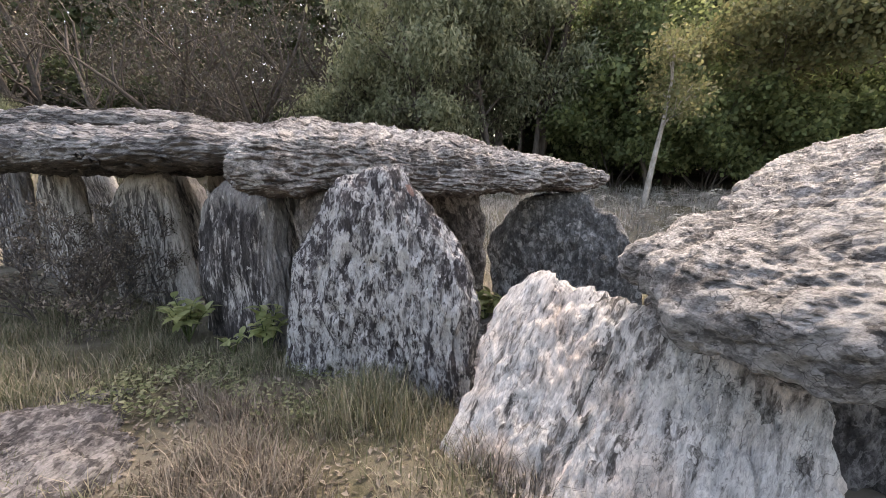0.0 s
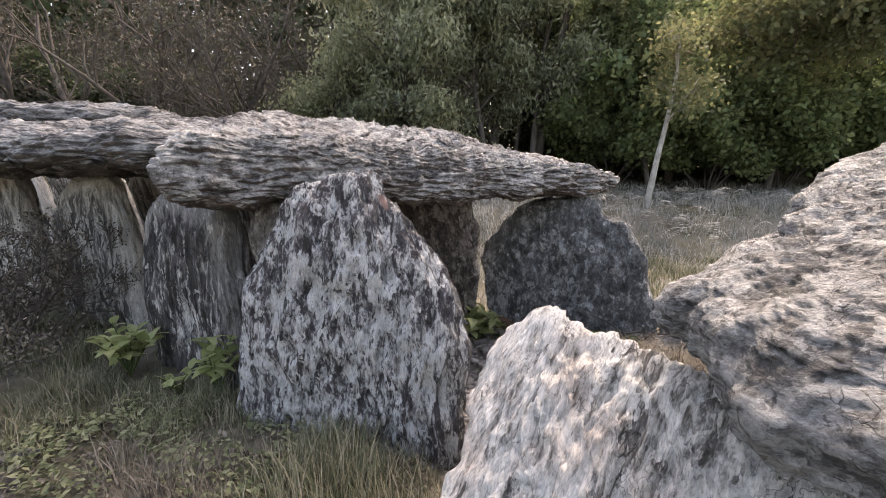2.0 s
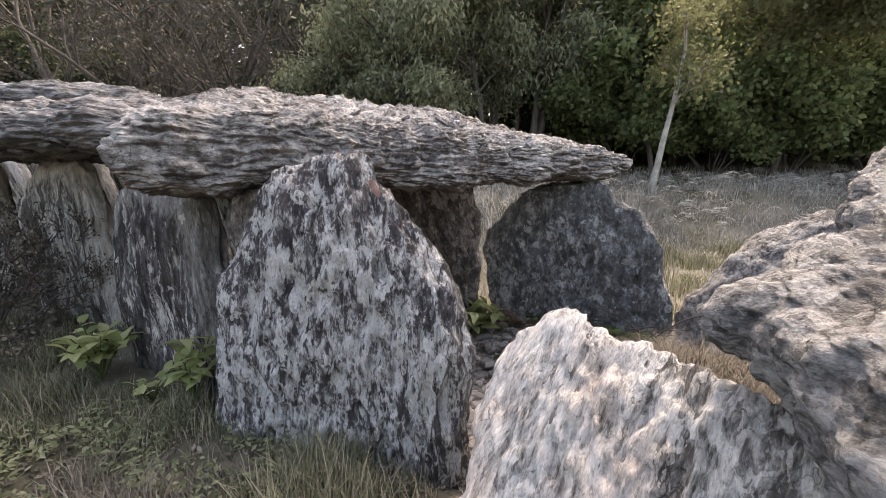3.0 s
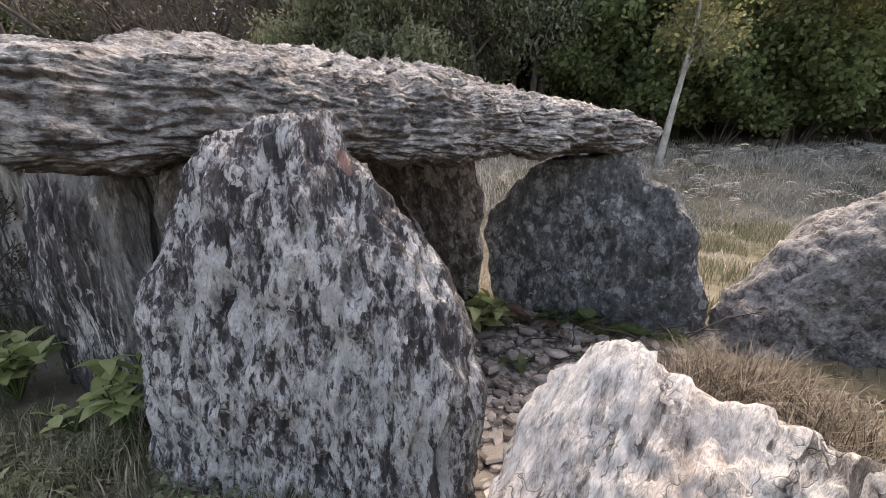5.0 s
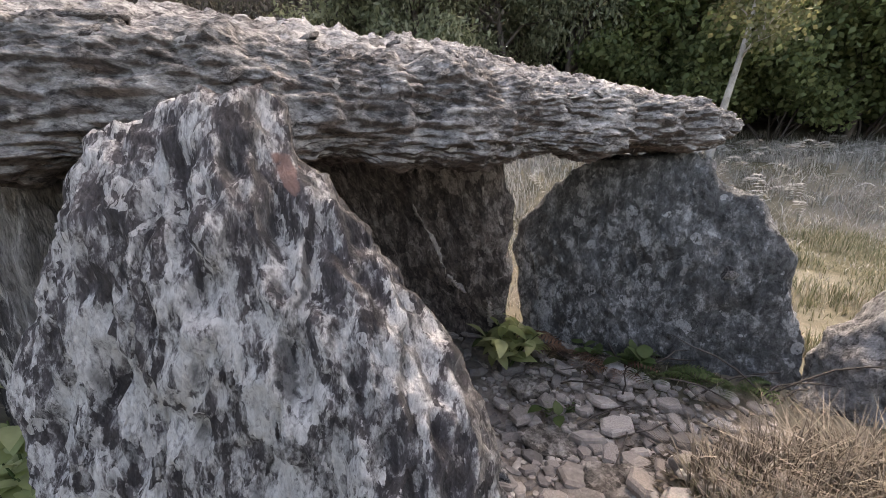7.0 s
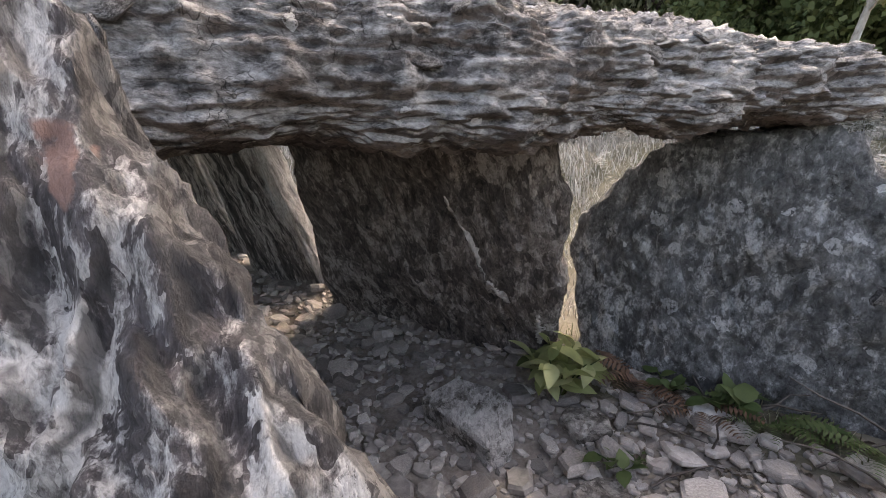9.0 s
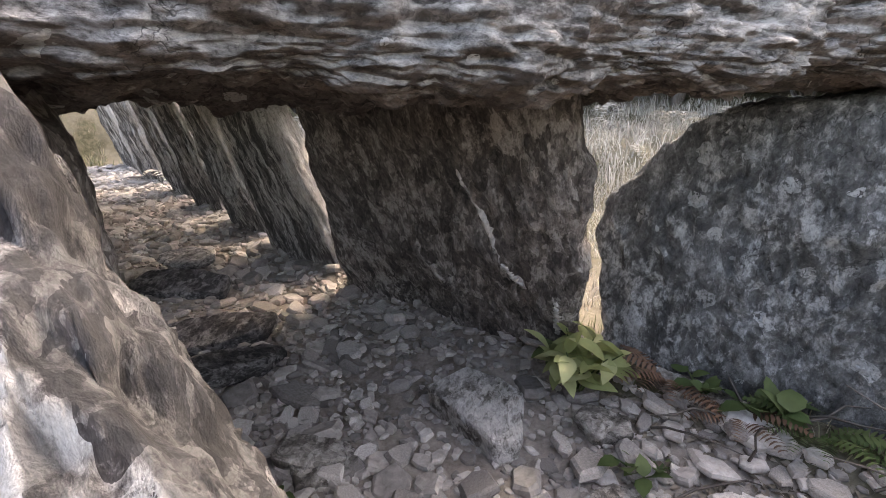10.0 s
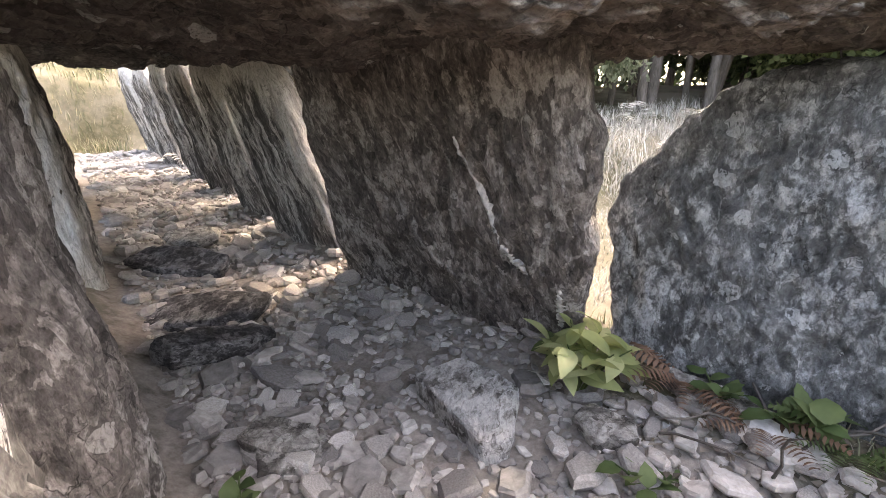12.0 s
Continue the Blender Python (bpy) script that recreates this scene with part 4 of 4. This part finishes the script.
def foot_of_stones(x, y):
    """Taller growth where feet do not tread: along the near row and round the low stone."""
    a = math.exp(-((0.53 * x + 0.85 * y - 1.95) / 0.35) ** 2) if x < 0.2 else 0
    b = math.exp(-((x - 0.1) / 0.35) ** 2 - ((y - 2.25) / 0.35) ** 2)
    return 0.32 + 0.68 * max(a, b, sstep(-1.8, -3.0, x))


blades("grass", turf_points(42000, -6.0, 1.6, 0.4, 5.2, 1, 1.2, foot_of_stones), 0.20, 0.0032, M_GRASS, "mixed green and dry grass round the stones", 1, 1.1)
blades("tall_grass", [(x, y, z, q) for x, y, z, q in turf_points(900, -1.1, 0.30, 2.15, 2.78, 2, 2.2)], 0.25, 0.0028, M_GRASS, "tall grass at the foot of the pointed stone", 2, 0.9)
BESIDE_BLOCK = lambda x, y: 1.0 if 0.5 * (x - 1.27) + 0.86 * (y - 4.62) < -0.5 else 0.03
blades("dry_grass", turf_points(4500, 1.0, 4.2, 2.2, 4.9, 3, 0.9, BESIDE_BLOCK), 0.16, 0.003, M_STRAW, "tangled dry grass beside the block", 3, 1.3)
blades("withered_stalks", turf_points(9000, 0.9, 4.0, 2.3, 4.5, 10, 0.6, BESIDE_BLOCK), 0.22, 0.0032, M_LITTER, "tangled withered brown stalks round the block", 10, 1.6)
blades("meadow_tufts", turf_points(13000, 1.4, 6.0, 3.6, 8.0, 6, 0.8, lambda x, y: sstep(1.5, 2.0, x) * sstep(0.15, 0.4, 0.5 * (x - 1.27) + 0.86 * (y - 4.62))), 0.17, 0.005, M_GRASS, "short mixed grass behind the end slab", 6, 0.9)
blades("meadow_grass", turf_points(30000, -9.0, 11.0, 5.6, 11.5, 4, 1.0, lambda x, y: sstep(5.2, 6.2, 0.53 * x + 0.85 * y) * (0.3 + 0.7 * sstep(6.5, 9.0, y))), 0.13, 0.006, M_STRAW, "dry meadow grass beyond the stones", 4, 1.6)
blades("bank_grass", turf_points(14000, -8.0, 14.0, 8.5, 15.0, 5, 0.9), 0.26, 0.009, M_STRAW, "rough dry grass on the bank below the wood", 5, 1.2)

blades("green_bank_grass", turf_points(9000, -18.0, -8.0, 8.5, 15.0, 7, 0.9), 0.30, 0.010, M_GRASS, "green grass on the bank at the passage's far end", 7, 1.0)
blades("gap_grass", turf_points(7000, -1.6, 2.6, 5.0, 8.0, 8, 0.6, lambda x, y: sstep(4.75, 5.0, 0.53 * x + 0.85 * y)), 0.10, 0.004, M_STRAW, "short trodden grass behind the slabs", 8, 1.3)
blades("brown_tufts", turf_points(5200, -1.7, 0.55, 1.0, 2.7, 9, 2.0, lambda x, y: 1.0 if y > 1.2 + 0.5 * abs(x + 0.4) else 0.25), 0.17, 0.003, M_LITTER, "withered brown grass tufts on the turf", 9, 1.3)


def litter(count, x0, x1, y0, y1, size, seed, name, label, keep, material=M_LITTER, rise=0.0):
    rng = random.Random(seed)
    verts, faces = [], []
    while len(faces) < count * 2:
        x, y = rng.uniform(x0, x1), rng.uniform(y0, y1)
        if not keep(x, y):
            continue
        d = size * rng.uniform(0.5, 1.3)
        m = Matrix.Translation((x, y, height(x, y) + 0.012 + rise * rng.random())) @ pose(0, 0, 0, rng.uniform(-35, 35), rng.uniform(-35, 35), rng.uniform(0, 360)) @ Matrix.Scale(d, 4)
        o = len(verts)
        verts += [tuple(m @ Vector(v)) for v in ((0, -0.5, 0.05), (0.28, 0, 0.12), (0, 0.5, 0.0), (-0.28, 0, 0.12), (0, 0, 0))]
        faces += [(o, o + 1, o + 4), (o + 1, o + 2, o + 4), (o + 2, o + 3, o + 4), (o + 3, o, o + 4)]
    tagged(mesh(name, verts, faces, material, smooth=False), label, "leaf litter" if material == M_LITTER else "weeds", kind="stuff")


litter(16000, -3.5, 1.2, 0.6, 3.0, 0.038, 1, "leaf_litter", "dead leaves and broken stems on the trodden turf", lambda x, y: inside_passage(x, y) < 0.6)
litter(1500, 0.6, 2.1, 3.6, 4.8, 0.045, 2, "leaf_litter", "dead leaves and fern scraps at the end slab", lambda x, y: 0.5 * (x - 1.27) + 0.86 * (y - 4.62) < -0.05)

litter(5000, 0.9, 3.4, 2.4, 4.3, 0.045, 4, "leaf_litter", "brown dead leaves and twigs round the block", lambda x, y: 0.5 * (x - 1.27) + 0.86 * (y - 4.62) < -0.4)
litter(4200, -2.3, -0.5, 2.3, 3.25, 0.040, 3, "ground_weeds", "low pale green weeds creeping over the turf", lambda x, y: inside_passage(x, y) < 0.3 and 0.53 * x + 0.85 * y < 2.15 and noise.noise(Vector((x * 2.6, y * 2.6, 4.0))) > -0.15, M_WEED, 0.07)


def dry_stems(seed):
    rng = random.Random(seed)
    verts, faces = [], []
    for k in range(26):
        x, y = rng.uniform(0.75, 2.0), rng.uniform(4.0, 4.5)
        if 0.5 * (x - 1.27) + 0.86 * (y - 4.62) > -0.12:
            continue
        p = Vector((x, y, height(x, y) + 0.03))
        d = Vector((rng.uniform(-1, 1), rng.uniform(-0.6, 0.6), rng.uniform(0, 0.35))).normalized()
        path = [p + d * t + Vector((rng.uniform(-0.02, 0.02), rng.uniform(-0.02, 0.02), 0.04 * math.sin(t * 8))) for t in np.linspace(0, rng.uniform(0.2, 0.6), 5)]
        tube(verts, faces, path, [0.006, 0.005, 0.005, 0.004, 0.002], 4)
    tagged(mesh("dry_stems", verts, faces, M_TWIG), "tangle of dry bramble stems on the ground", "dry stems", kind="stuff")


dry_stems(4)


# ---- trees and bushes ----
def leaf_cloud(name, anchors, per, reach, size, wide, material, parent, seed, hang=0.0):
    """Many small leaves round the twig ends, as one crown."""
    rng = np.random.RandomState(seed)
    a = np.repeat(np.array(anchors, float), per, axis=0)
    k = len(a)
    at = a + rng.normal(0, reach, (k, 3)) * (1, 1, 0.75)
    at[:, 2] -= hang * rng.uniform(0, 1, k)
    d = rng.normal(0, 1, (k, 3)) - (0, 0, 0.5 + 2 * hang)
    d /= np.linalg.norm(d, axis=1)[:, None]
    e = np.cross(d, rng.normal(0, 1, (k, 3)))
    e /= np.linalg.norm(e, axis=1)[:, None] + 1e-9
    s = (size * rng.uniform(0.6, 1.35, k))[:, None]
    v = np.stack([at, at + d * s * 0.5 + e * s * wide, at + d * s, at + d * s * 0.5 - e * s * wide], 1).reshape(-1, 3)
    i = np.arange(k)[:, None] * 4
    return mesh(name, v, [tuple(f) for f in (i + np.array([0, 1, 2, 3]))], material, parent, smooth=False)


def grow(verts, faces, ends, p, d, length, radius, depth, rng, spec):
    """A limb with its side limbs; ends collects places for leaves."""
    seg = 6 if depth == spec["depth"] else 4
    path, radii, q, way = [p.copy()], [radius], p.copy(), d.copy()
    for i in range(seg):
        way = (way + Vector((rng.gauss(0, 1), rng.gauss(0, 1), rng.gauss(0, 1))) * spec["wander"] + Vector((0, 0, spec["rise"] * (1 if depth < spec["depth"] else 0.3)))).normalized()
        q = q + way * (length / seg)
        path.append(q.copy())
        radii.append(radius * (1 - 0.75 * (i + 1) / seg))
    tube(verts, faces, path, radii, 7 if depth == spec["depth"] else 4)
    if depth == 0:
        ends += [tuple(path[-1]), tuple(path[-2])]
        return
    for k in range(spec["kids"][spec["depth"] - depth]):
        t = spec["bare"] + (1 - spec["bare"]) * (k + rng.random()) / spec["kids"][spec["depth"] - depth] if depth == spec["depth"] else rng.uniform(0.25, 1.0)
        j = min(int(t * seg), seg - 1)
        at = path[j].lerp(path[j + 1], t * seg - j)
        axis_d = (path[j + 1] - path[j]).normalized()
        side = axis_d.orthogonal().normalized()
        side.rotate(Matrix.Rotation(rng.uniform(0, 2 * math.pi), 3, axis_d))
        go = (axis_d * spec["along"] + side + Vector((0, 0, spec["lift"]))).normalized()
        grow(verts, faces, ends, at, go, length * spec["shrink"] * rng.uniform(0.75, 1.15) * (1.15 - 0.5 * t), max(radii[j] * 0.5, 0.006), depth - 1, rng, spec)


def tree(name, x, y, tall, girth, lean, spec, bark_m, leaf, label, seed, stems=1):
    rng = random.Random(seed)
    top = new(name)
    top.location = (x, y, height(x, y) - 0.1)
    verts, faces, ends = [], [], []
    for s in range(stems):
        a = 2 * math.pi * s / stems + rng.random()
        d = Vector(lean) if stems == 1 else Vector((math.cos(a) * spec["splay"], math.sin(a) * spec["splay"], 1))
        grow(verts, faces, ends, Vector((0.12 * math.cos(a), 0.12 * math.sin(a), 0)) if stems > 1 else Vector(), d.normalized(), tall * rng.uniform(0.8, 1.0), girth, spec["depth"], rng, spec)
    mesh("trunk", verts, faces, bark_m, top)
    if leaf:
        material, per, reach, size, wide, hang = leaf
        leaf_cloud("crown", ends, per, reach, size, wide, material, top, seed, hang)
    return tagged(top, label, "tree", "trees of the wood")


WILLOW = dict(depth=3, kids=(13, 5, 4), wander=0.10, rise=0.02, bare=0.10, along=0.6, lift=0.25, shrink=0.42)
OAK = dict(depth=3, kids=(13, 6, 4), wander=0.14, rise=0.03, bare=0.14, along=0.5, lift=0.10, shrink=0.46)
HIGH = dict(depth=3, kids=(11, 5, 4), wander=0.08, rise=0.04, bare=0.30, along=0.6, lift=0.2, shrink=0.36)
BARE = dict(depth=3, kids=(8, 5, 5), wander=0.13, rise=0.03, bare=0.15, along=0.9, lift=0.2, shrink=0.46, splay=0.75)
SLIM = dict(depth=2, kids=(9, 6), wander=0.06, rise=0.03, bare=0.50, along=0.7, lift=0.25, shrink=0.32)

willow = tree("willow_tree", 0.3, 15.0, 6.6, 0.12, (0.05, 0, 1), dict(WILLOW, bare=0.30), M_BARK, (M_WILLOW, 40, 0.26, 0.16, 0.19, 0.40), "leafy grey-green tree at the edge of the wood", 1)
oak = tree("oak_tree", 8.2, 15.8, 7.0, 0.16, (0.03, 0, 1), dict(OAK, bare=0.06), M_BARK, (M_OAK, 36, 0.28, 0.15, 0.32, 0.0), "broad green oak at the edge of the wood", 2)
gold = tree("oak_tree", 6.6, 13.8, 6.4, 0.085, (-0.02, -0.05, 1), dict(OAK, bare=0.42, lift=0.0), M_BARK, (M_GOLD, 32, 0.22, 0.12, 0.34, 0.0), "yellowing oak with spreading branches at the edge of the wood", 3)
pale = tree("young_tree", 4.9, 10.5, 4.8, 0.085, (0.22, 0.0, 1), SLIM, M_BARK_PALE, (M_GOLD, 18, 0.24, 0.11, 0.34, 0.0), "slender leaning young tree with pale bark", 4)
bare = tree("bare_tree", -4.6, 13.6, 5.0, 0.10, (0, 0, 1), BARE, M_TWIG, (M_BROWNLEAF, 2, 0.14, 0.08, 0.25, 0.0), "many-stemmed bush of bare brown branches", 5, 6)
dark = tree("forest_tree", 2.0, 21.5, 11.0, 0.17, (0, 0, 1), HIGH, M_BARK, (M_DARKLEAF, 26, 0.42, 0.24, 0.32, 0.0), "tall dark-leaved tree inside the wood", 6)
thin = tree("forest_tree", -9.6, 18.0, 9.5, 0.10, (0.06, 0, 1), dict(HIGH, bare=0.22), M_BARK, (M_BROWNLEAF, 3, 0.25, 0.11, 0.28, 0.0), "thin nearly bare tree inside the wood", 7)
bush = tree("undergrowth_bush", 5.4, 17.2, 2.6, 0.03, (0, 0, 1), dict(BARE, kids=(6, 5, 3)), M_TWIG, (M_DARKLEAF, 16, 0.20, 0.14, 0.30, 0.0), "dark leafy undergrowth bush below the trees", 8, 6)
hazel = tree("leafy_bush", 8.6, 14.2, 3.4, 0.03, (0, 0, 1), dict(BARE, kids=(7, 5, 4), splay=0.6), M_TWIG, (M_OAK, 12, 0.20, 0.15, 0.34, 0.0), "green leafy bush at the edge of the wood", 9, 7)
sallow = tree("leafy_bush", -0.7, 14.0, 3.9, 0.03, (0, 0, 1), dict(BARE, kids=(7, 5, 4), splay=0.5), M_TWIG, (M_WILLOW, 14, 0.20, 0.14, 0.22, 0.25), "grey-green leafy bush at the edge of the wood", 10, 7)


def plant_again(ob, x, y, turn, size):
    x, y, size = x * 1.08, y + 2.2, size * 1.12 if y < 15 else size
    ob_new = copy_thing(ob, pose(x, y, height(x, y) - 0.1, 0, 0, turn))
    ob_new.scale = (size, size, size)
    return ob_new


for x, y, turn, size in ((2.9, 12.6, 130, 0.95), (-1.2, 15.5, 240, 1.0), (4.4, 16.0, 60, 1.1), (-0.5, 11.2, 300, 0.9), (1.5, 11.8, 200, 0.9)):
    plant_again(willow, x, y, turn, size)
for x, y, turn, size in ((11.0, 13.4, 80, 1.0), (14.8, 12.0, 200, 0.95), (10.2, 17.0, 310, 1.1), (17.0, 15.5, 150, 1.0), (5.8, 17.5, 20, 1.05)):
    plant_again(oak, x, y, turn, size)
for x, y, turn, size in ((9.6, 11.8, 140, 1.0), (13.0, 10.8, 250, 0.9)):
    plant_again(gold, x, y, turn, size)
for x, y, turn, size in ((-6.6, 12.6, 70, 1.05), (-9.4, 12.2, 150, 1.1), (-12.6, 12.6, 250, 1.1), (-2.3, 14.2, 300, 1.15), (-16.0, 12.0, 20, 1.1), (-7.9, 15.0, 200, 1.3), (-4.8, 16.0, 110, 1.3)):
    plant_again(bare, x, y, turn, size)
for x, y, turn, size in ((-2.5, 21.0, 40, 1.0), (6.0, 21.5, 90, 1.0), (10.0, 22.0, 190, 1.1), (14.0, 20.5, 280, 1.0), (19.0, 19.0, 330, 1.0), (0.2, 24.5, 10, 1.0), (8.0, 26.0, 230, 1.2), (23.0, 20.0, 60, 1.1), (3.6, 23.5, 160, 1.1), (16.5, 25.0, 30, 1.2)):
    plant_again(dark, x, y, turn, size)
for x, y, turn, size in ((-12.0, 17.0, 80, 1.0), (-6.4, 18.0, 170, 1.1), (-15.2, 16.0, 300, 1.0), (-4.0, 19.5, 20, 1.1), (-18.5, 15.0, 120, 1.0), (-10.5, 21.0, 220, 1.2), (-21.0, 18.0, 10, 1.1), (0.9, 13.0, 40, 0.8), (1.6, 14.8, 140, 0.9), (2.6, 13.6, 250, 0.8), (3.2, 17.0, 310, 1.0), (2.1, 18.5, 30, 1.0), (1.0, 20.0, 100, 1.0)):
    plant_again(thin, x, y, turn, size)
for x, y, turn, size in ((6.0, 15.4, 30, 1.1), (8.8, 15.6, 90, 1.2), (11.6, 15.2, 150, 1.1), (14.2, 14.4, 220, 1.2), (-1.8, 17.0, 10, 1.1), (4.8, 18.4, 200, 1.4), (7.4, 18.8, 250, 1.5), (17.4, 13.6, 40, 1.2), (10.4, 19.2, 130, 1.6), (-5.6, 14.4, 60, 0.9), (-10.8, 14.6, 190, 1.0), (-14.0, 14.4, 330, 1.0), (-8.6, 18.5, 100, 1.4), (13.4, 18.0, 20, 1.6)):
    plant_again(bush, x, y, turn, size)


for x, y, turn, size in ((10.4, 12.4, 60, 1.0), (5.6, 13.0, 150, 0.9), (12.8, 12.2, 230, 1.05), (15.4, 11.2, 320, 1.05), (7.0, 14.6, 100, 1.2), (18.0, 12.2, 20, 1.2)):
    plant_again(hazel, x, y, turn, size)
for x, y, turn, size in ((-1.9, 13.2, 270, 0.95), (-2.8, 12.4, 140, 0.8), (-12.0, 10.4, 70, 0.30), (-12.9, 11.2, 160, 0.34), (-11.0, 11.4, 250, 0.30)):
    plant_again(sallow, x, y, turn, size)


# high crowns out of view, added to keep sun off the front stones
tall = tree("tall_tree", 0.45, 15.2, 18.0, 0.15, (0.02, 0, 1), dict(HIGH, bare=0.68, kids=(15, 6, 4), lift=0.12, shrink=0.28), M_BARK, (M_OAK, 8, 0.42, 0.22, 0.32, 0.0), "tall grey-barked tree on the bank, its unseen crown added for shade", 14)
plant_again(tall, 3.06, 13.4, 90, 1.0)
plant_again(tall, 1.76, 12.9, 200, 0.95)


def bracken(seed):
    rng = random.Random(seed)
    verts, faces = [], []
    for k in range(520):
        x, y = rng.uniform(-8, 13), rng.uniform(8.6, 12.5)
        if rng.random() > 0.25 + 0.75 * sstep(1.5, 4.0, x):
            continue
        base = Vector((x, y, height(x, y)))
        frond(verts, faces, base, rng.uniform(0, 6.28), rng.uniform(0.4, 0.75), rng.uniform(1.0, 1.9), rng, 0.30)
    tagged(mesh("bracken", verts, faces, M_STRAW, smooth=False), "stand of yellowing bracken on the bank", "bracken", kind="stuff")


bracken(9)


def far_wood(seed):
    rng = np.random.RandomState(seed)
    k = 9000
    at = np.c_[rng.uniform(-60, 60, k), rng.uniform(32, 46, k), rng.uniform(1.0, 24, k)]
    at = at[(at[:, 2] > 8) | (rng.uniform(0, 1, k) < 0.36)]
    at = at[(at[:, 0] > 0) | (rng.uniform(0, 1, len(at)) < 0.9)]
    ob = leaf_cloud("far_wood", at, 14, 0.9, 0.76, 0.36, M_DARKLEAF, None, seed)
    tagged(ob, "far dark wood closing the view", "woodland", kind="stuff")


far_wood(11)

shrub = tree("shrub", -3.75, 4.10, 1.2, 0.012, (0, 0, 1), dict(BARE, kids=(7, 5, 3), splay=0.7), M_TWIG, (M_LITTER, 3, 0.04, 0.032, 0.22, 0.0), "twiggy brown shrub growing against the standing stones", 12, 13)
shrub["category"], shrub["group"] = "shrub", "shrubs"


# ---- loose plates on the large stones ----
def plates_on(ob, count, size, long, least, seed, material, facing):
    """Thin broken plates bedded in a stone's weathered face."""
    rng = random.Random(seed)
    shapes = []
    for v, f in CHIPS[:8]:
        me = bpy.data.meshes.new("flake")
        me.from_pydata(v, [], f)
        me.materials.append(material)
        me.polygons.foreach_set("use_smooth", [True] * len(me.polygons))
        shapes.append(me)
    spots = [v for v in ob.data.vertices if v.normal.dot(facing) > least]
    for k in range(count):
        v = rng.choice(spots)
        d = size * rng.uniform(0.45, 1.25)
        turn = v.normal.to_track_quat("Z", "Y").to_matrix().to_4x4()
        m = Matrix.Translation(v.co - v.normal * d * 0.06) @ turn @ pose(0, 0, 0, rng.uniform(-9, 9), rng.uniform(-9, 9), rng.uniform(-25, 25) if long > 1.2 else rng.uniform(0, 360)) @ Matrix.Diagonal((d, d * long * rng.uniform(0.8, 1.2), d * 0.55, 1))
        piece = new("flake", rng.choice(shapes))
        piece.parent = ob
        piece.matrix_basis = m


plates_on(cap, 110, 0.11, 1.0, 0.55, 1, M_CAP, Vector((0, -0.35, 0.94)))
plates_on(cap2, 70, 0.14, 1.0, 0.55, 2, M_CAP_D, Vector((0, -0.35, 0.94)))
plates_on(fallen, 110, 0.10, 1.0, 0.45, 3, M_FALLEN, Vector((-0.3, -0.3, 0.9)))
plates_on(front_stone, 110, 0.046, 1.9, 0.93, 4, M_FRONT, Vector((0, 0.1, 1)))
plates_on(low_stone, 70, 0.050, 1.8, 0.82, 5, M_QUARTZ, Vector((0, 0.1, 1)))
plates_on(end_slab, 50, 0.055, 1.5, 0.8, 6, M_BLUE, Vector((0, 0, 1)))


def nub_on(ob, spot, size):
    """A hard nodule standing out of a slab's face, with a thin dark plate round it."""
    u, v = (ob.matrix_basis.inverted() @ Vector(spot)).xy
    z = face_of(ob, u, v)
    for name, grow_by, lift, flat, mat, label, k in (("dark_plate", 1.7, 0.0, 0.22, M_BURIED, "thin dark plate round the nodule", 2), ("nodule", 1.0, 0.012, 0.5, M_PALE_ROCK, "pale hard nodule", 4)):
        piece = mesh(name, CHIPS[k][0], CHIPS[k][1], mat, ob, Matrix.Translation((u, v, z + lift)) @ Matrix.Diagonal((size * grow_by, size * grow_by * 1.15, size * flat, 1)))
        piece["label"] = label


nub_on(end_slab, (1.664, 4.343, 0.667), 0.08)
